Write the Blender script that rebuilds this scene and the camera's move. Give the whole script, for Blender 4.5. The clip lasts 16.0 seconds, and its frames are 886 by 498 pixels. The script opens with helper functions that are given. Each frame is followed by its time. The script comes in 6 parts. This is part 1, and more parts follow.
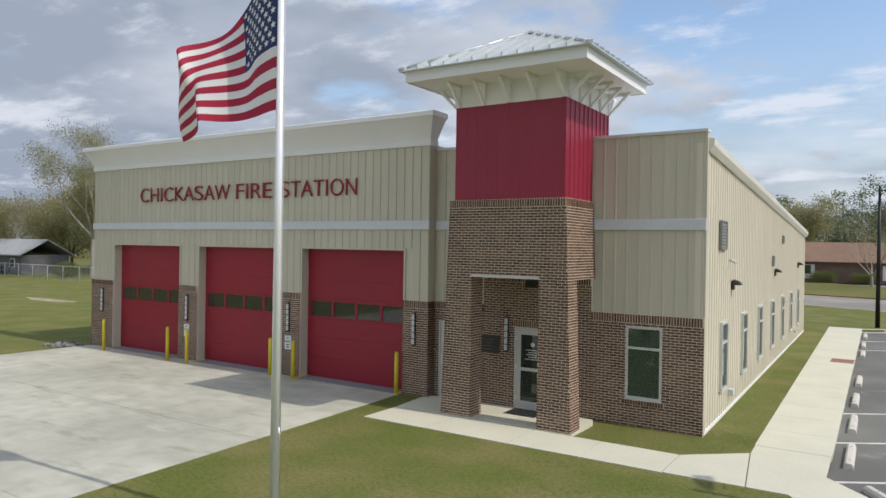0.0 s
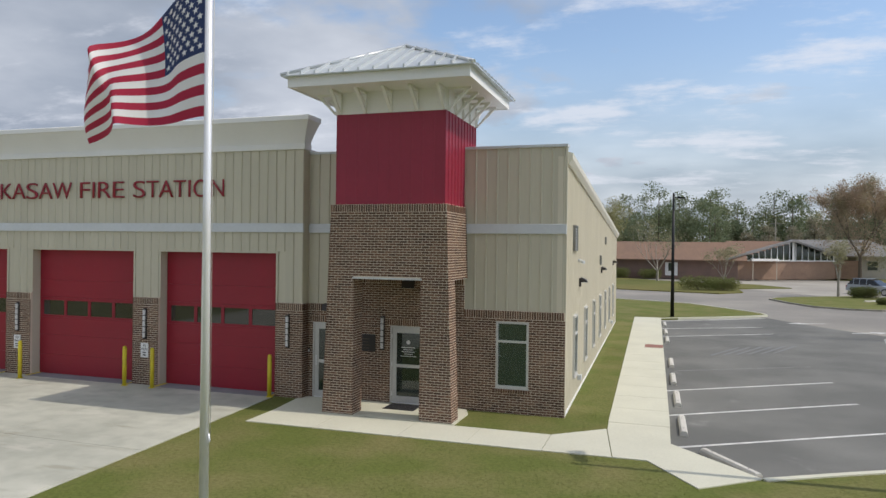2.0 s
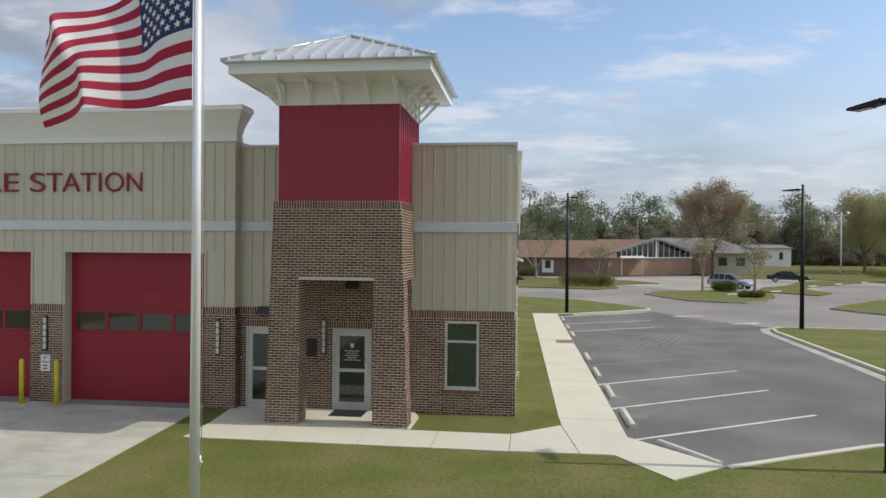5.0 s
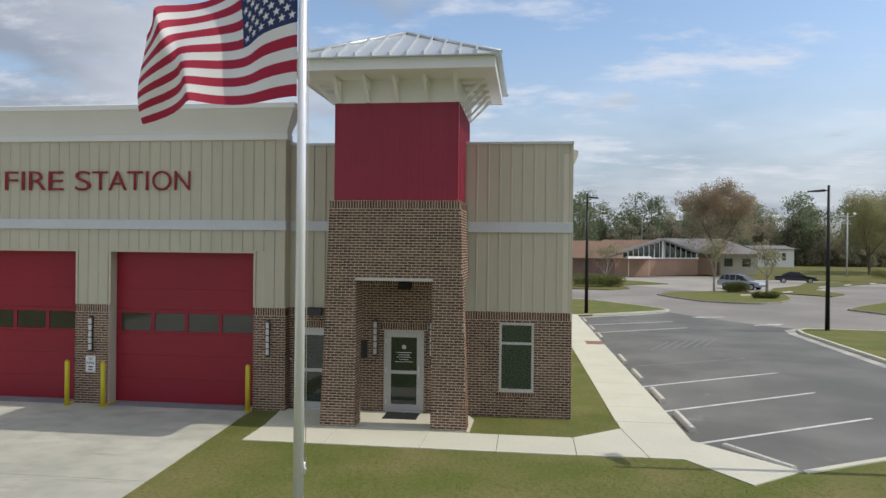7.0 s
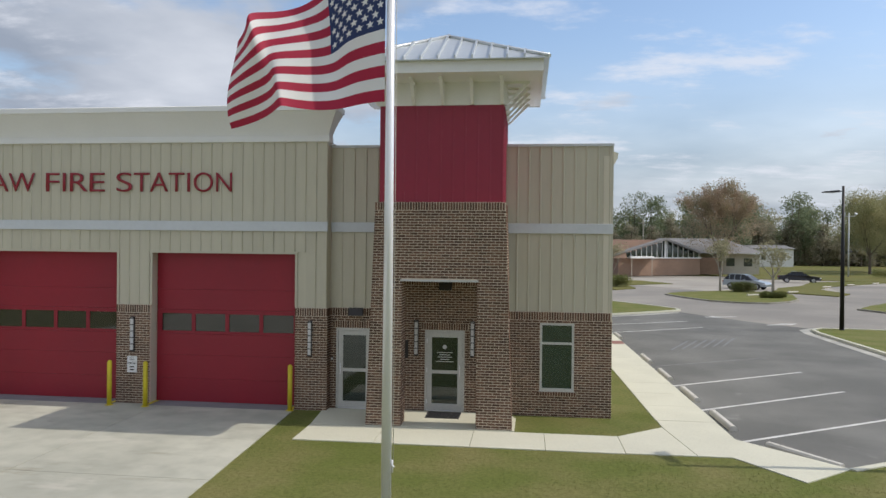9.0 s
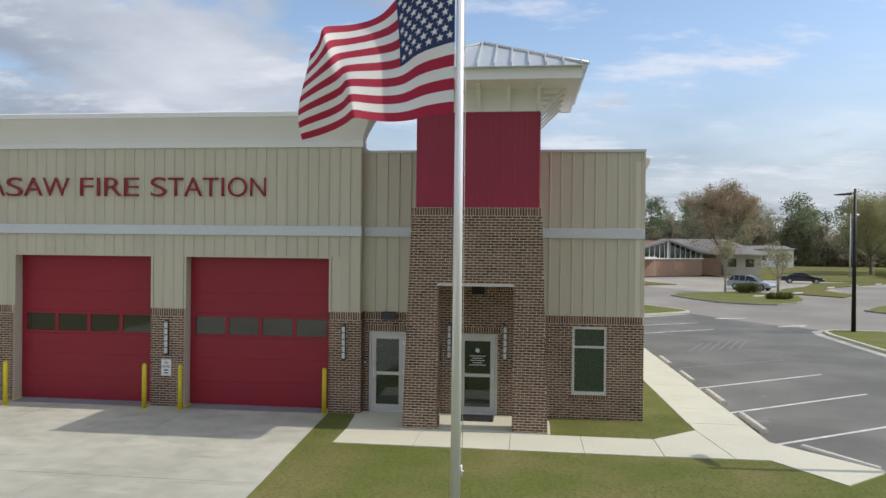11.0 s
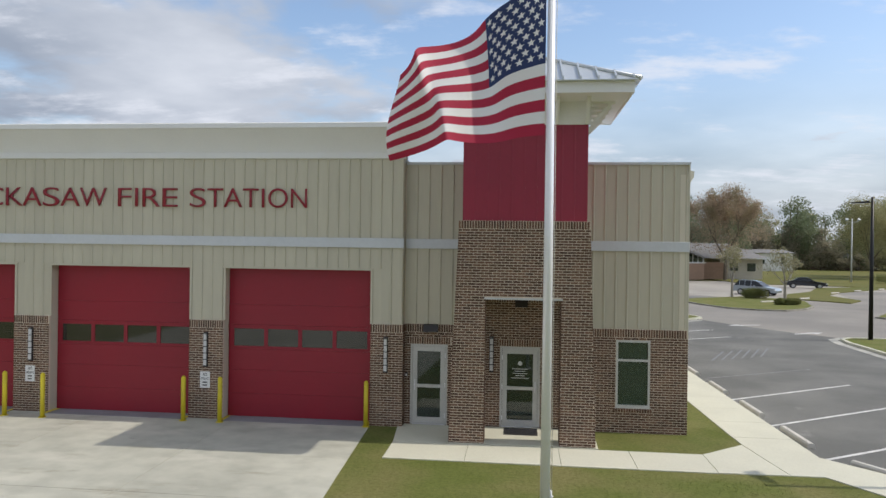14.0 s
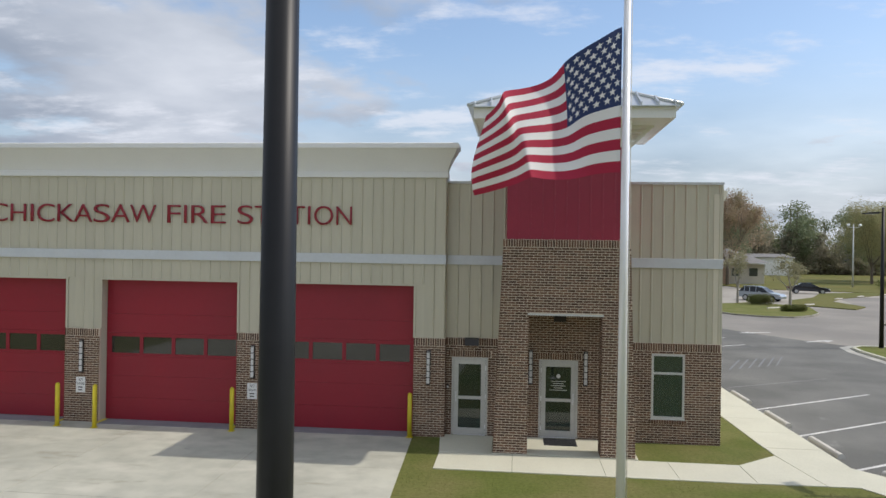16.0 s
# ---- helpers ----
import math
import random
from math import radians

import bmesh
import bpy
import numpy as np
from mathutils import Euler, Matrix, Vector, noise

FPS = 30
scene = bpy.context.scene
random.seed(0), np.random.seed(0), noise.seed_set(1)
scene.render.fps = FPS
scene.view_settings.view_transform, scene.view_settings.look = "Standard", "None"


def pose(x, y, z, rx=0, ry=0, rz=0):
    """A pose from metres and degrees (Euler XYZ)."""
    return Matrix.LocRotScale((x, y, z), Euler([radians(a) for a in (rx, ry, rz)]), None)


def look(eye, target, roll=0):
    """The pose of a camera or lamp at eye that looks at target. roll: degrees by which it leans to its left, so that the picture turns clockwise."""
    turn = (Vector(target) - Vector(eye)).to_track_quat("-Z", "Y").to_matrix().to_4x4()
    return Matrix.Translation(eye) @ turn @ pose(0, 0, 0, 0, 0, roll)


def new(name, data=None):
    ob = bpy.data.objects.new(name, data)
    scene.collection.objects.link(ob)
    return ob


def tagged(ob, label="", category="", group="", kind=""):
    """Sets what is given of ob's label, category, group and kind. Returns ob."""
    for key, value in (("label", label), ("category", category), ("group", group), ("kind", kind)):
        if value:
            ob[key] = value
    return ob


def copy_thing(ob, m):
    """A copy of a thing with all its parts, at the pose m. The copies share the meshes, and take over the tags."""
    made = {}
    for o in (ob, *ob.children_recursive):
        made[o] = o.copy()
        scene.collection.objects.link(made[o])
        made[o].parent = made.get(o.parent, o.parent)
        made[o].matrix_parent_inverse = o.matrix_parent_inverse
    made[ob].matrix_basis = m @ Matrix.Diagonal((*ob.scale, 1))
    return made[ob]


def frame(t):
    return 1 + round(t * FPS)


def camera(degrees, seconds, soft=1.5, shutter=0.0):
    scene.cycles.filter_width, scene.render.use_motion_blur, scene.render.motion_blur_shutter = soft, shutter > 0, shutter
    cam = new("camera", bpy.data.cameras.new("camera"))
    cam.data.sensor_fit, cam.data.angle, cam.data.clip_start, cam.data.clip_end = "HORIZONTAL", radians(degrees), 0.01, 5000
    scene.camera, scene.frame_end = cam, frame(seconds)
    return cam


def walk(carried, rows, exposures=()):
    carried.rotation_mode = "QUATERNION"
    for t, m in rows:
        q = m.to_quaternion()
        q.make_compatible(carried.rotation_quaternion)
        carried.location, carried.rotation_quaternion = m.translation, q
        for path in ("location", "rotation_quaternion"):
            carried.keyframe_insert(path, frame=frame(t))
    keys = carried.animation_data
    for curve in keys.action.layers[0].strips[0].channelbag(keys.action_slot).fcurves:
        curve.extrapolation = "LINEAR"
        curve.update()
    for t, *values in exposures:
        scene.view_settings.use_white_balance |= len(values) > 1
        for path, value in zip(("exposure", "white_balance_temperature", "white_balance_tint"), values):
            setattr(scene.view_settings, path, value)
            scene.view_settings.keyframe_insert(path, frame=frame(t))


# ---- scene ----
cam = camera(64.6, 16.0, soft=1.5)
PATH = [
    (0, (-0.377, 1.895, 4.422), (-1.467, 3.572, 4.414), 0.9),
    (0.5, (-0.736, 1.643, 4.455), (-1.825, 3.32, 4.449), 0.9),
    (1, (-1.087, 1.327, 4.485), (-2.175, 3.006, 4.483), 0.8),
    (1.5, (-1.317, 0.857, 4.454), (-2.308, 2.594, 4.451), 0.8),
    (2, (-1.586, 0.406, 4.503), (-2.201, 2.31, 4.499), 0.7),
    (2.5, (-1.942, 0.281, 4.479), (-2.205, 2.263, 4.477), 0.4),
    (3, (-2.215, 0.261, 4.475), (-2.476, 2.244, 4.473), 0.5),
    (3.5, (-2.569, 0.305, 4.48), (-2.828, 2.288, 4.478), 0.5),
    (4, (-2.96, 0.36, 4.483), (-3.217, 2.343, 4.48), 0.5),
    (6.5, (-4.942, 0.487, 4.477), (-5.19, 2.471, 4.473), 0.5),
    (7, (-5.297, 0.496, 4.481), (-5.544, 2.481, 4.477), 0.6),
    (7.5, (-5.612, 0.473, 4.478), (-5.857, 2.458, 4.475), 0.5),
    (8, (-5.909, 0.399, 4.479), (-6.151, 2.384, 4.476), 0.5),
    (8.5, (-6.206, 0.316, 4.491), (-6.446, 2.301, 4.487), 0.5),
    (9, (-6.464, 0.161, 4.506), (-6.701, 2.147, 4.501), 0.6),
    (11.5, (-7.646, -0.144, 4.632), (-7.874, 1.843, 4.627), 0.6),
    (12, (-7.875, -0.129, 4.618), (-8.101, 1.858, 4.616), 0.6),
    (12.5, (-8.078, -0.148, 4.628), (-8.303, 1.839, 4.627), 0.6),
    (13, (-8.3, -0.153, 4.651), (-8.522, 1.834, 4.649), 0.6),
    (13.5, (-8.5, -0.152, 4.659), (-8.719, 1.836, 4.657), 0.7),
    (14, (-8.713, -0.188, 4.895), (-8.93, 1.8, 4.895), 0.8),
    (14.5, (-8.955, -0.345, 5.21), (-9.17, 1.643, 5.216), 0.8),
    (15, (-9.208, -0.567, 5.249), (-9.421, 1.421, 5.255), 0.8),
    (15.5, (-9.519, -0.786, 5.256), (-9.728, 1.203, 5.262), 0.9),
    (16, (-9.878, -0.982, 5.27), (-10.088, 1.007, 5.277), 0.9),
]
walk(cam, [(t, look(eye, target, roll)) for t, eye, target, roll in PATH], exposures=[(0, 0.07, 6500, 12), (2, -0.02, 6500, 12), (7, -0.06, 6500, 12), (9, 0.0, 6500, 12), (12.5, 0.05, 6500, 12), (16, 0.05, 6500, 12)])

# ---- light ----
SUN = Vector((1.0, 0.055, 1.14)).normalized()
world = bpy.data.worlds.new("sky")
scene.world = world
world.use_nodes = True


def build_sky():
    nt = world.node_tree
    nt.nodes.clear()
    N = lambda kind, **kw: node(nt, kind, **kw)
    out = N("ShaderNodeOutputWorld")
    bg = N("ShaderNodeBackground")
    bg.inputs["Strength"].default_value = 0.168
    sky = N("ShaderNodeTexSky", sky_type="NISHITA", sun_disc=False, sun_elevation=math.asin(SUN.z),
            sun_rotation=math.atan2(SUN.x, SUN.y), altitude=10, air_density=1.15, dust_density=1.2, ozone_density=2.2)
    tc = N("ShaderNodeTexCoord")
    sep = N("ShaderNodeSeparateXYZ")
    nt.links.new(tc.outputs["Generated"], sep.inputs[0])

    def m(op, a, b=None, c=None):
        n = N("ShaderNodeMath", operation=op)
        for k, v in enumerate((a, b, c)):
            if v is None:
                continue
            if isinstance(v, (int, float)):
                n.inputs[k].default_value = v
            else:
                nt.links.new(v, n.inputs[k])
        return n.outputs[0]

    z = m("MAXIMUM", sep.outputs[2], 0.0)
    k = m("DIVIDE", 1.0, m("ADD", z, 0.16))
    cx, cy = m("MULTIPLY", sep.outputs[0], k), m("MULTIPLY", sep.outputs[1], k)
    comb = N("ShaderNodeCombineXYZ")
    nt.links.new(cx, comb.inputs[0]), nt.links.new(cy, comb.inputs[1])
    big = N("ShaderNodeTexNoise")
    big.inputs["Scale"].default_value, big.inputs["Detail"].default_value, big.inputs["Roughness"].default_value = 1.05, 12.0, 0.53
    big.inputs["Distortion"].default_value = 0.1
    nt.links.new(comb.outputs[0], big.inputs["Vector"])
    # more cover to the west, open blue to the north-east
    # the cover to the south is unseen, added to brighten the shaded front
    cover = m("MULTIPLY_ADD", sep.outputs[0], -0.24, m("MULTIPLY_ADD", m("SUBTRACT", sep.outputs[1], 0.85), -0.12, big.outputs["Fac"]))
    ramp = N("ShaderNodeMapRange", interpolation_type="SMOOTHSTEP")
    ramp.inputs["From Min"].default_value, ramp.inputs["From Max"].default_value = 0.50, 0.62
    nt.links.new(cover, ramp.inputs["Value"])
    haze = N("ShaderNodeMapRange", interpolation_type="SMOOTHSTEP")
    haze.inputs["From Min"].default_value, haze.inputs["From Max"].default_value = 0.30, 0.02
    haze.inputs["To Max"].default_value = 0.9
    nt.links.new(sep.outputs[2], haze.inputs["Value"])
    # thin torn streaks high up
    streak = N("ShaderNodeTexNoise")
    streak.inputs["Scale"].default_value, streak.inputs["Detail"].default_value, streak.inputs["Roughness"].default_value = 1.0, 12.0, 0.62
    stretch = N("ShaderNodeVectorMath", operation="MULTIPLY")
    stretch.inputs[1].default_value = (1.5, 2.4, 1.0)
    nt.links.new(comb.outputs[0], stretch.inputs[0])
    nt.links.new(stretch.outputs[0], streak.inputs["Vector"])
    thin = N("ShaderNodeMapRange", interpolation_type="SMOOTHSTEP")
    thin.inputs["From Min"].default_value, thin.inputs["From Max"].default_value, thin.inputs["To Max"].default_value = 0.50, 0.66, 0.72
    nt.links.new(streak.outputs["Fac"], thin.inputs["Value"])
    amount = m("MAXIMUM", ramp.outputs[0], haze.outputs[0])
    shade = N("ShaderNodeTexNoise")
    shade.inputs["Scale"].default_value, shade.inputs["Detail"].default_value = 1.1, 7.0
    nt.links.new(comb.outputs[0], shade.inputs["Vector"])
    tone = N("ShaderNodeMapRange")
    tone.inputs["From Min"].default_value, tone.inputs["From Max"].default_value = 0.35, 0.66
    # slate-grey towards the west
    nt.links.new(m("ADD", shade.outputs["Fac"], m("MULTIPLY", m("MINIMUM", m("ADD", sep.outputs[0], 0.48), 0.0), 0.5)), tone.inputs["Value"])
    cloud = N("ShaderNodeMix", data_type="RGBA")
    cloud.inputs["A"].default_value, cloud.inputs["B"].default_value = (1.95, 2.3, 2.85, 1), (3.9, 4.2, 4.65, 1)
    nt.links.new(tone.outputs[0], cloud.inputs["Factor"])
    mix = N("ShaderNodeMix", data_type="RGBA")
    nt.links.new(amount, mix.inputs["Factor"])
    nt.links.new(sky.outputs[0], mix.inputs["A"]), nt.links.new(cloud.outputs["Result"], mix.inputs["B"])
    bright = N("ShaderNodeMix", data_type="RGBA")
    bright.inputs["B"].default_value = (4.6, 4.85, 5.3, 1)
    nt.links.new(thin.outputs[0], bright.inputs["Factor"])
    nt.links.new(mix.outputs["Result"], bright.inputs["A"])
    nt.links.new(bright.outputs["Result"], bg.inputs["Color"])
    nt.links.new(bg.outputs[0], out.inputs[0])


def node(nt, kind, **kw):
    n = nt.nodes.new(kind)
    for key, value in kw.items():
        if key == "operation":
            n.operation = value
        elif key == "data_type":
            n.data_type = value
        elif key == "interpolation_type":
            n.interpolation_type = value
        elif key == "sky_type":
            n.sky_type = value
        elif key == "sun_disc":
            n.sun_disc = value
        elif key == "sun_elevation":
            n.sun_elevation = value
        elif key == "sun_rotation":
            n.sun_rotation = value
        elif key == "altitude":
            n.altitude = value
        elif key == "air_density":
            n.air_density = value
        elif key == "dust_density":
            n.dust_density = value
        elif key == "ozone_density":
            n.ozone_density = value
    return n


build_sky()
sun = new("sun", bpy.data.lights.new("sun", "SUN"))
sun.data.energy, sun.data.angle, sun.data.color = 2.5, radians(0.6), (1.0, 0.935, 0.825)
sun.matrix_world = look((60, 20, 60), Vector((60, 20, 60)) - SUN)


# ---- materials ----
def material(name, colour, rough=0.7, metal=0.0, second=None, scale=1.0, amount=0.35, fine=25.0, fine_amount=0.12,
             bump=0.0, bump_scale=60.0, pieces=0.0, stretch=(1, 1, 1), coat=0.0, specular=0.5):
    """A surface with broad patches towards a second colour, fine grain, relief, and, for pieces, a tone of each."""
    mt = bpy.data.materials.new(name)
    mt.use_nodes = True
    nt = mt.node_tree
    bsdf = nt.nodes["Principled BSDF"]
    bsdf.inputs["Roughness"].default_value, bsdf.inputs["Metallic"].default_value = rough, metal
    bsdf.inputs["Coat Weight"].default_value = coat
    bsdf.inputs["Specular IOR Level"].default_value = specular
    geo = node(nt, "ShaderNodeNewGeometry")
    vec = node(nt, "ShaderNodeVectorMath", operation="MULTIPLY")
    vec.inputs[1].default_value = stretch
    nt.links.new(geo.outputs["Position"], vec.inputs[0])
    second = second or tuple(c * 0.7 for c in colour)

    def noise_of(s, detail):
        n = node(nt, "ShaderNodeTexNoise")
        n.inputs["Scale"].default_value, n.inputs["Detail"].default_value = s, detail
        nt.links.new(vec.outputs[0], n.inputs["Vector"])
        return n.outputs["Fac"]

    def spread(value, lo, hi, to):
        n = node(nt, "ShaderNodeMapRange")
        n.inputs["From Min"].default_value, n.inputs["From Max"].default_value, n.inputs["To Max"].default_value = lo, hi, to
        nt.links.new(value, n.inputs["Value"])
        return n.outputs[0]

    mix = node(nt, "ShaderNodeMix", data_type="RGBA")
    mix.inputs["A"].default_value, mix.inputs["B"].default_value = (*colour, 1), (*second, 1)
    nt.links.new(spread(noise_of(scale, 6), 0.38, 0.68, amount), mix.inputs["Factor"])
    last = mix.outputs["Result"]
    grain = node(nt, "ShaderNodeMix", data_type="RGBA")
    grain.inputs["B"].default_value = tuple(c * 0.45 for c in colour) + (1,)
    nt.links.new(last, grain.inputs["A"])
    nt.links.new(spread(noise_of(fine, 4), 0.4, 0.75, fine_amount * 2), grain.inputs["Factor"])
    last = grain.outputs["Result"]
    if pieces:
        info = node(nt, "ShaderNodeObjectInfo")
        add = node(nt, "ShaderNodeMath", operation="ADD")
        nt.links.new(info.outputs["Random"], add.inputs[0])
        nt.links.new(geo.outputs["Random Per Island"], add.inputs[1])
        fr = node(nt, "ShaderNodeMath", operation="FRACT")
        nt.links.new(add.outputs[0], fr.inputs[0])
        val = node(nt, "ShaderNodeMapRange")
        val.inputs["To Min"].default_value, val.inputs["To Max"].default_value = 1 - pieces, 1 + pieces
        nt.links.new(fr.outputs[0], val.inputs["Value"])
        hsv = node(nt, "ShaderNodeHueSaturation")
        nt.links.new(val.outputs[0], hsv.inputs["Value"])
        nt.links.new(last, hsv.inputs["Color"])
        last = hsv.outputs[0]
    nt.links.new(last, bsdf.inputs["Base Color"])
    if bump:
        b = node(nt, "ShaderNodeBump")
        b.inputs["Strength"].default_value, b.inputs["Distance"].default_value = bump, 0.02
        nt.links.new(noise_of(bump_scale, 5), b.inputs["Height"])
        nt.links.new(b.outputs[0], bsdf.inputs["Normal"])
    return mt


M_GRASS = material("grass", (0.143, 0.167, 0.044), 0.95, second=(0.228, 0.205, 0.085), scale=0.55, amount=0.85, fine=11, fine_amount=0.24, bump=0.3, bump_scale=18, specular=0.1)
M_FIELD = material("far_grass", (0.145, 0.155, 0.05), 0.95, second=(0.23, 0.19, 0.07), scale=0.08, amount=0.7, fine=6, fine_amount=0.3, bump=0.6, bump_scale=20, specular=0.1)
M_ASPHALT = material("asphalt", (0.168, 0.168, 0.155), 0.95, second=(0.275, 0.272, 0.248), scale=0.3, amount=0.7, fine=60, fine_amount=0.3, bump=0.3, bump_scale=120, specular=0.1)
M_STREET = material("worn_asphalt", (0.255, 0.24, 0.215), 0.95, second=(0.38, 0.35, 0.30), scale=0.12, amount=0.8, fine=30, fine_amount=0.2, bump=0.2, bump_scale=90, specular=0.25)
M_CONCRETE = material("concrete", (0.54, 0.535, 0.45), 0.85, second=(0.37, 0.37, 0.31), scale=0.28, amount=0.9, fine=1.6, fine_amount=0.2, bump=0.15, bump_scale=90, specular=0.25)


def stain(mt, colour, scale, stretch, lo, hi, strength):
    """Lays drawn-out stains of a colour over a surface."""
    nt = mt.node_tree
    bsdf = nt.nodes["Principled BSDF"]
    under = bsdf.inputs["Base Color"].links[0].from_socket
    geo, vec = node(nt, "ShaderNodeNewGeometry"), node(nt, "ShaderNodeVectorMath", operation="MULTIPLY")
    vec.inputs[1].default_value = stretch
    nt.links.new(geo.outputs["Position"], vec.inputs[0])
    tex, rng_node, mix = node(nt, "ShaderNodeTexNoise"), node(nt, "ShaderNodeMapRange", interpolation_type="SMOOTHSTEP"), node(nt, "ShaderNodeMix", data_type="RGBA")
    tex.inputs["Scale"].default_value, tex.inputs["Detail"].default_value, tex.inputs["Roughness"].default_value = scale, 8.0, 0.6
    nt.links.new(vec.outputs[0], tex.inputs["Vector"])
    rng_node.inputs["From Min"].default_value, rng_node.inputs["From Max"].default_value, rng_node.inputs["To Max"].default_value = lo, hi, strength
    nt.links.new(tex.outputs["Fac"], rng_node.inputs["Value"])
    mix.inputs["B"].default_value = (*colour, 1)
    nt.links.new(rng_node.outputs[0], mix.inputs["Factor"])
    nt.links.new(under, mix.inputs["A"])
    nt.links.new(mix.outputs["Result"], bsdf.inputs["Base Color"])


stain(M_CONCRETE, (0.26, 0.24, 0.18), 0.9, (0.45, 1.5, 1.0), 0.56, 0.72, 0.55)
stain(M_CONCRETE, (0.14, 0.13, 0.11), 1.6, (0.6, 1.6, 1.0), 0.68, 0.76, 0.6)
stain(M_CONCRETE, (0.60, 0.58, 0.50), 0.7, (0.5, 1.2, 1.0), 0.56, 0.70, 0.5)
stain(M_ASPHALT, (0.36, 0.355, 0.33), 0.55, (1.0, 0.6, 1.0), 0.62, 0.74, 0.55)
stain(M_ASPHALT, (0.08, 0.08, 0.078), 1.1, (1.0, 0.7, 1.0), 0.66, 0.74, 0.6)
M_WALK = material("walk_concrete", (0.63, 0.615, 0.49), 0.85, second=(0.55, 0.535, 0.425), scale=0.7, amount=0.5, fine=25, fine_amount=0.08, bump=0.12, bump_scale=90, specular=0.25)
M_MORTAR = material("mortar", (0.71, 0.61, 0.48), 0.95, fine=80, bump=0.3)
M_BRICK = material("brick", (0.135, 0.077, 0.052), 0.85, second=(0.225, 0.132, 0.082), scale=2.2, amount=0.7, fine=70, fine_amount=0.2, bump=0.4, bump_scale=140, pieces=0.36, specular=0.3)
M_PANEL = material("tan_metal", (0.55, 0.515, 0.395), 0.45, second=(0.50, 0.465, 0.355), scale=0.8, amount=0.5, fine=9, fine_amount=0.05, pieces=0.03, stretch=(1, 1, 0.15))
# side sheets: the front's tan lightened, sunlight put into the colour
M_SIDE = material("sunlit_cream_metal", (0.66, 0.61, 0.48), 0.45, second=(0.60, 0.55, 0.43), scale=0.6, amount=0.5, fine=9, fine_amount=0.05, pieces=0.02, stretch=(1, 1, 0.15))
M_STUCCO = material("stucco", (0.79, 0.785, 0.75), 0.8, second=(0.73, 0.725, 0.69), scale=0.9, amount=0.4, fine=40, fine_amount=0.05, bump=0.1)
M_TRIM = material("pale_grey_trim", (0.60, 0.625, 0.635), 0.5, scale=1.5, amount=0.15, fine=12, fine_amount=0.04)
M_WHITE = material("white_paint", (0.82, 0.815, 0.79), 0.6, scale=1.2, amount=0.08, fine=20, fine_amount=0.03)
M_RED = material("red_metal", (0.295, 0.017, 0.042), 0.45, second=(0.255, 0.015, 0.037), scale=0.7, amount=0.5, fine=8, fine_amount=0.06, pieces=0.03)
M_DOOR = material("red_door", (0.29, 0.012, 0.026), 0.45, second=(0.24, 0.013, 0.026), scale=0.6, amount=0.6, fine=7, fine_amount=0.05, pieces=0.01, specular=0.45)
M_ROOF = material("galvanised_roof", (0.60, 0.63, 0.63), 0.38, metal=0.4, second=(0.52, 0.55, 0.55), scale=1.2, amount=0.4, fine=12, fine_amount=0.06)
M_ALU = material("aluminium", (0.86, 0.86, 0.87), 0.3, metal=0.25, scale=3, amount=0.1, fine=40, fine_amount=0.04)
M_FRAME = material("white_aluminium", (0.60, 0.595, 0.56), 0.4, metal=0.1, scale=2, amount=0.1)
M_YELLOW = material("yellow_paint", (0.66, 0.54, 0.02), 0.55, second=(0.5, 0.4, 0.03), scale=4, amount=0.5, fine=30)
M_BLACK = material("black_paint", (0.007, 0.007, 0.008), 0.45, second=(0.016, 0.016, 0.017), scale=2, amount=0.5, fine=20, specular=0.35)
M_DARK = material("dark_bronze", (0.035, 0.03, 0.028), 0.5, scale=6)
M_LINE = material("line_paint", (0.72, 0.71, 0.67), 0.8, second=(0.35, 0.34, 0.33), scale=2.5, amount=0.6, fine=30, fine_amount=0.2)


def glass(name, tint, rough=0.04):
    mt = bpy.data.materials.new(name)
    mt.use_nodes = True
    b = mt.node_tree.nodes["Principled BSDF"]
    b.inputs["Base Color"].default_value = (*tint, 1)
    b.inputs["Roughness"].default_value, b.inputs["IOR"].default_value = rough, 1.52
    b.inputs["Transmission Weight"].default_value = 0.55
    b.inputs["Specular IOR Level"].default_value = 1.0
    return mt


M_GLASS = glass("tinted_glass", (0.045, 0.075, 0.06))
# window tint lightened to stand in for reflected sky
M_WINGLASS = glass("green_sky_glass", (0.085, 0.135, 0.105))
M_DOORGLASS = glass("brown_glass", (0.085, 0.08, 0.065))
M_SILL = material("door_sill_concrete", (0.26, 0.255, 0.27), 0.85, second=(0.19, 0.185, 0.2), scale=1.5, amount=0.7, fine=20, fine_amount=0.15)
M_EAVE = material("pale_gutter", (0.74, 0.71, 0.61), 0.45, scale=1.0, amount=0.1, fine=9, fine_amount=0.04)
M_INSIDE = material("dim_interior", (0.05, 0.055, 0.05), 0.9)


# ---- building blocks ----
def box(bm, x0, x1, y0, y1, z0, z1, bevel=0.0):
    v = [bm.verts.new(p) for p in ((x0, y0, z0), (x1, y0, z0), (x1, y1, z0), (x0, y1, z0), (x0, y0, z1), (x1, y0, z1), (x1, y1, z1), (x0, y1, z1))]
    fs = [bm.faces.new([v[i] for i in f]) for f in ((3, 2, 1, 0), (4, 5, 6, 7), (0, 1, 5, 4), (1, 2, 6, 5), (2, 3, 7, 6), (3, 0, 4, 7))]
    if bevel:
        es = list({e for f in fs for e in f.edges})
        bmesh.ops.bevel(bm, geom=es, offset=bevel, segments=2, affect="EDGES", profile=0.5)
    return bm


